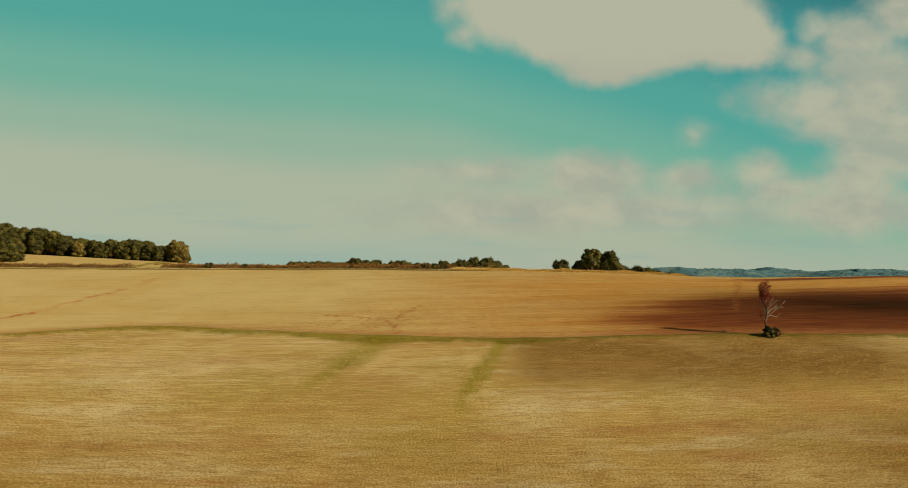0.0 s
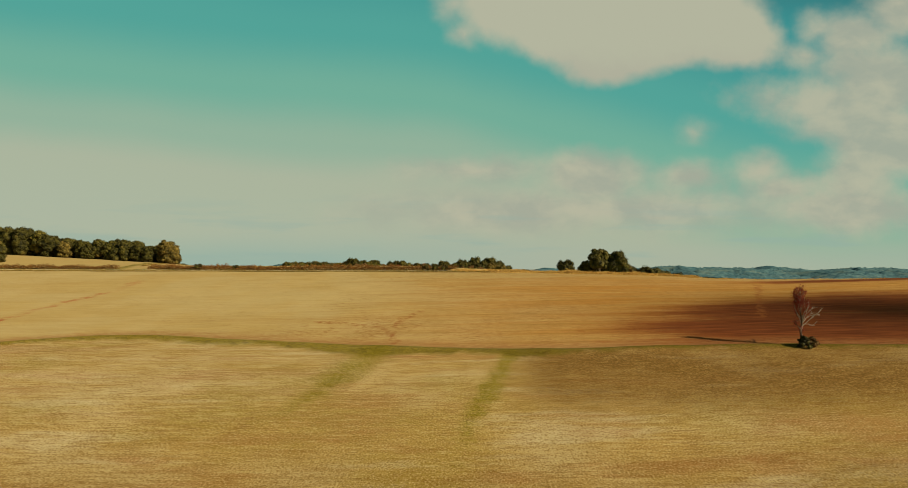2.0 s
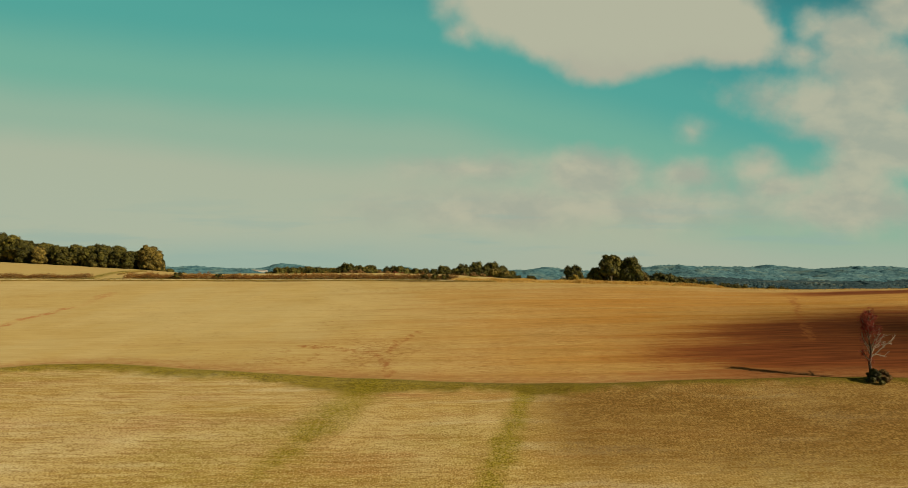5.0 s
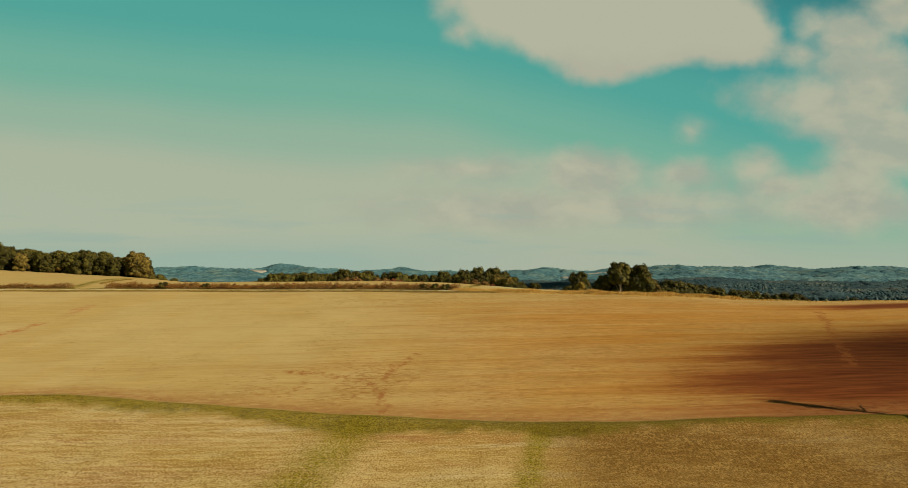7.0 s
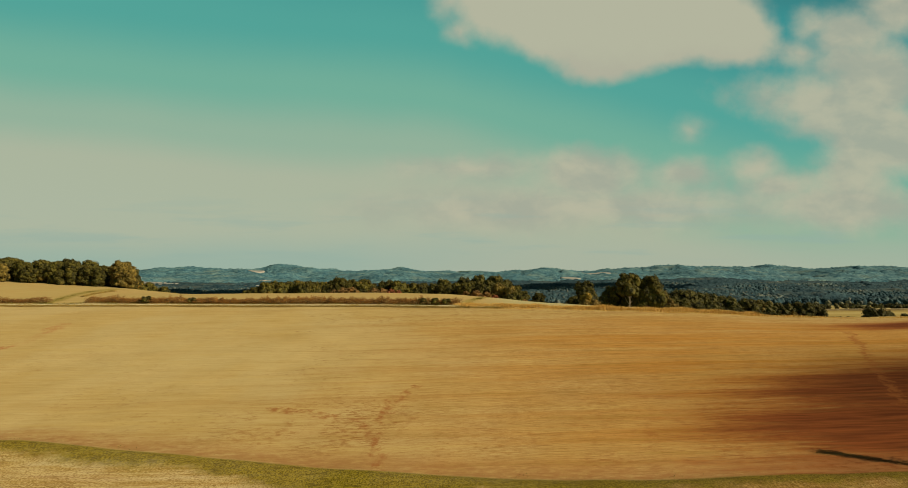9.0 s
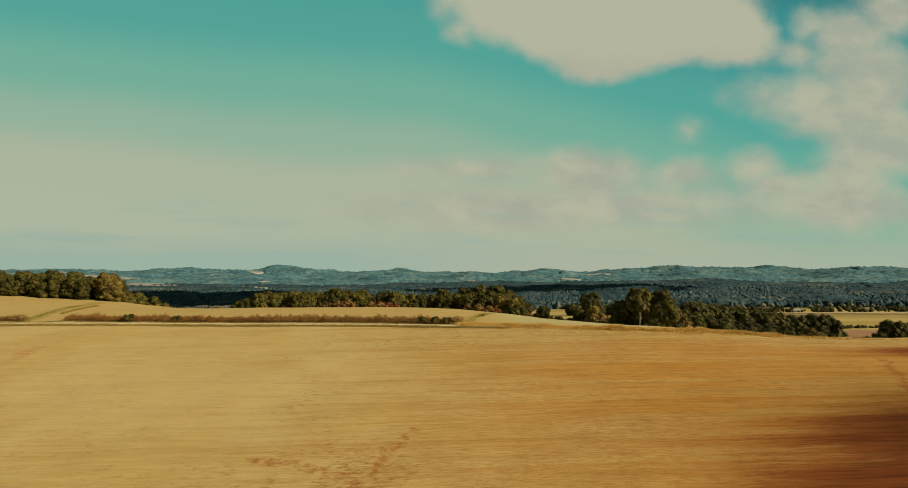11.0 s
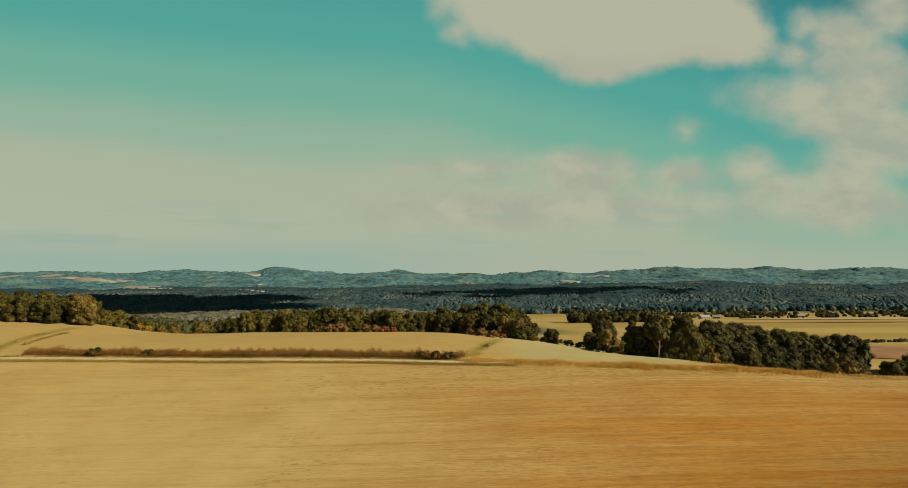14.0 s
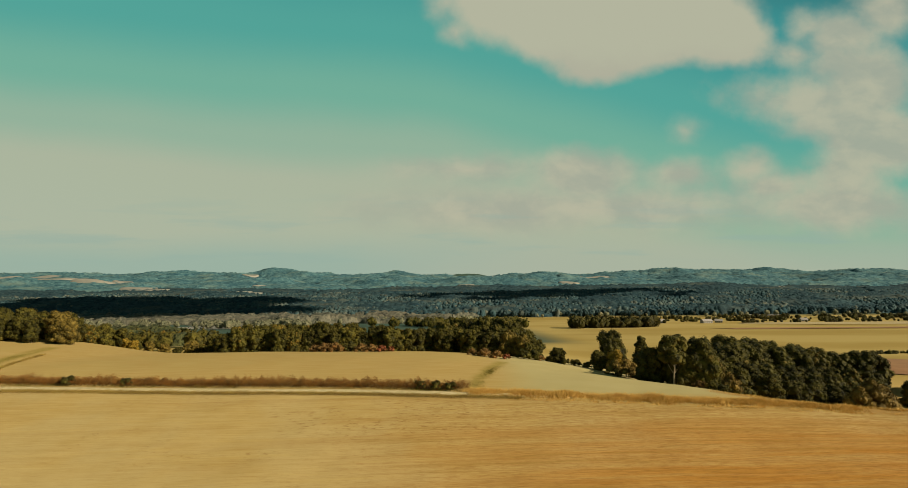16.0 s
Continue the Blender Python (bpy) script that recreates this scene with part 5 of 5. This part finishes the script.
far_trees("copse", [(130 + i * 13, 660 + i * 3, 8, 14, 13) for i in range(7)], 11.0, MAT_LEAF_DARK, "dark square copse standing in the valley fields", 31)
far_trees("copse", [(40, 700, 40, 30, 40), (70, 780, 30, 20, 24), (-20, 760, 60, 40, 50)], 10.0, MAT_LEAF_DARK, "trees along the valley stream", 33)
far_trees("riverside_trees", [(-160 - i * 28, 720 + (i % 3) * 40, 30, 40, 12) for i in range(14)], 9.0, MAT_LEAF_PALE, "pale riverside willows and poplars in the valley", 35)
far_trees("riverside_trees", [(-160 + i * 24, 900 + (i % 3) * 50, 30, 60, 9) for i in range(10)], 8.5, MAT_LEAF_PALE, "greyish trees along the valley bottom", 36)
far_trees("riverside_trees", [(-190, 420, 40, 50, 70), (-230, 440, 60, 40, 50)], 9.0, MAT_LEAF, "green trees on the slope below the hill", 37)
far_trees("forest_edge_trees", [(-60 + i * 22, 1098 + 12 * math.sin(i * 1.3) + 30 * float(ease(-60 + i * 22, 300, 700)), 16, 12, 6) for i in range(56)], 11.0, MAT_HAZY_FOREST, "dark haze-tinted trees along the forest edge", 47)
far_trees("forest_edge_trees", [(150 + i * 61, 1080 + 14 * math.sin(i * 2.1), 18, 8, 3) for i in range(16)], 9.0, MAT_LEAF_PALE, "pale greyish trees in front of the forest", 48)
for seed, size, rows in ((39, 5.0, 815), (40, 6.5, 880), (43, 4.0, 850), (44, 7.5, 1000), (45, 5.5, 940)):
    pick = np.random.default_rng(seed)
    spots = [(240 + pick.random() ** 0.8 * 640, rows + pick.normal(0, 18), pick.uniform(4, 34), pick.uniform(2, 6), int(pick.integers(3, 15))) for _ in range(16)]
    far_trees("hedgerow_trees", spots, size, MAT_LEAF_DARK, "dark hedgerow trees between valley fields", seed)
far_trees("hedgerow_trees", [(200 + i * 4.6, 352 + i * 0.6, 3, 1.5, 6) for i in range(28)], 1.9, MAT_LEAF_DARK, "low dark hedge across the valley field", 41)


def house(x, y, length, depth, wall, roof, turn, label):
    """A far farm building: walls, pitched roof, and windows in the long wall."""
    base = new("farmhouse")
    bm = bmesh.new()
    bmesh.ops.create_cube(bm, size=1, matrix=pose(0, 0, wall / 2) @ Matrix.Diagonal((length, depth, wall, 1)))
    mesh = bpy.data.meshes.new("wall")
    bm.to_mesh(mesh)
    bm.free()
    mesh.materials.append(MAT_PLASTER)
    new("wall", mesh).parent = base
    a, b, e = length / 2 + 0.4, depth / 2 + 0.5, wall - 0.2
    verts = [(-a, -b, e), (a, -b, e), (a, b, e), (-a, b, e), (-a, 0, e + roof), (a, 0, e + roof)]
    mesh_object("roof", verts, [(0, 1, 5, 4), (2, 3, 4, 5), (0, 4, 3), (1, 2, 5), (3, 2, 1, 0)], MAT_ROOF, base, smooth=False)
    for i in range(4):
        bm = bmesh.new()
        bmesh.ops.create_cube(bm, size=1, matrix=pose(-length * 0.36 + i * length * 0.24, -depth / 2 - 0.02, wall * 0.55) @ Matrix.Diagonal((1.0, 0.12, 1.3, 1)))
        mesh = bpy.data.meshes.new("window")
        bm.to_mesh(mesh)
        bm.free()
        mesh.materials.append(MAT_GLASS)
        new("window", mesh).parent = base
    base.matrix_basis = pose(x, y, float(land(x, y)) - 0.2, 0, 0, turn)
    return tagged(base, label, "house")


house(322, 790, 13, 7, 3.0, 2.6, 12, "long pale farmhouse with pitched roof among trees")
house(345, 806, 9, 6, 2.8, 2.4, -25, "small pale barn beside the farmhouse")
house(268, 800, 10, 6, 3.0, 2.4, 20, "pale farm building among valley trees")
house(470, 830, 8, 6, 3.0, 2.4, -10, "small pale cottage among hedgerow trees")

# ---- unseen clouds added outside the view to shade the land ----


def cumulus_bank(target, length, depth, seed, away, turn, puffs=26, puff=1.0):
    """A lumpy cloud between the sun and the target."""
    pick = np.random.default_rng(seed)
    pieces = []
    for _ in range(puffs):
        s = pick.uniform(-1, 1)
        size = puff * depth * pick.uniform(0.35, 0.6) * (0.18 + 0.82 * min(1, (s + 1) * 1.5))
        c = np.array((s * length, pick.normal(0, depth * 0.28), pick.uniform(-0.1, 0.25) * depth))
        pieces.append((c + ICO_V * size * (1, 1, 0.5) * (1 + 0.12 * np.sin(ICO_V[:, :1] * 5 + size)), ICO_F))
    ob = mesh_object("shade_cloud", *joined(pieces), MAT_CLOUD)
    p = Vector((*target, float(land(*target)))) + SUN_DIR * away
    ob.matrix_basis = pose(*p, 0, 0, turn)
    return tagged(ob, "unseen white cumulus cloud placed to cast shade on the land", "cloud", kind="structure")


cumulus_bank((118, 116), 78, 20, 3, 2800, 3)
cumulus_bank((-690, 1250), 330, 420, 7, 2400, 0, 90, 0.30)
cumulus_bank((190, 1580), 340, 260, 9, 2400, 0, 80, 0.32)
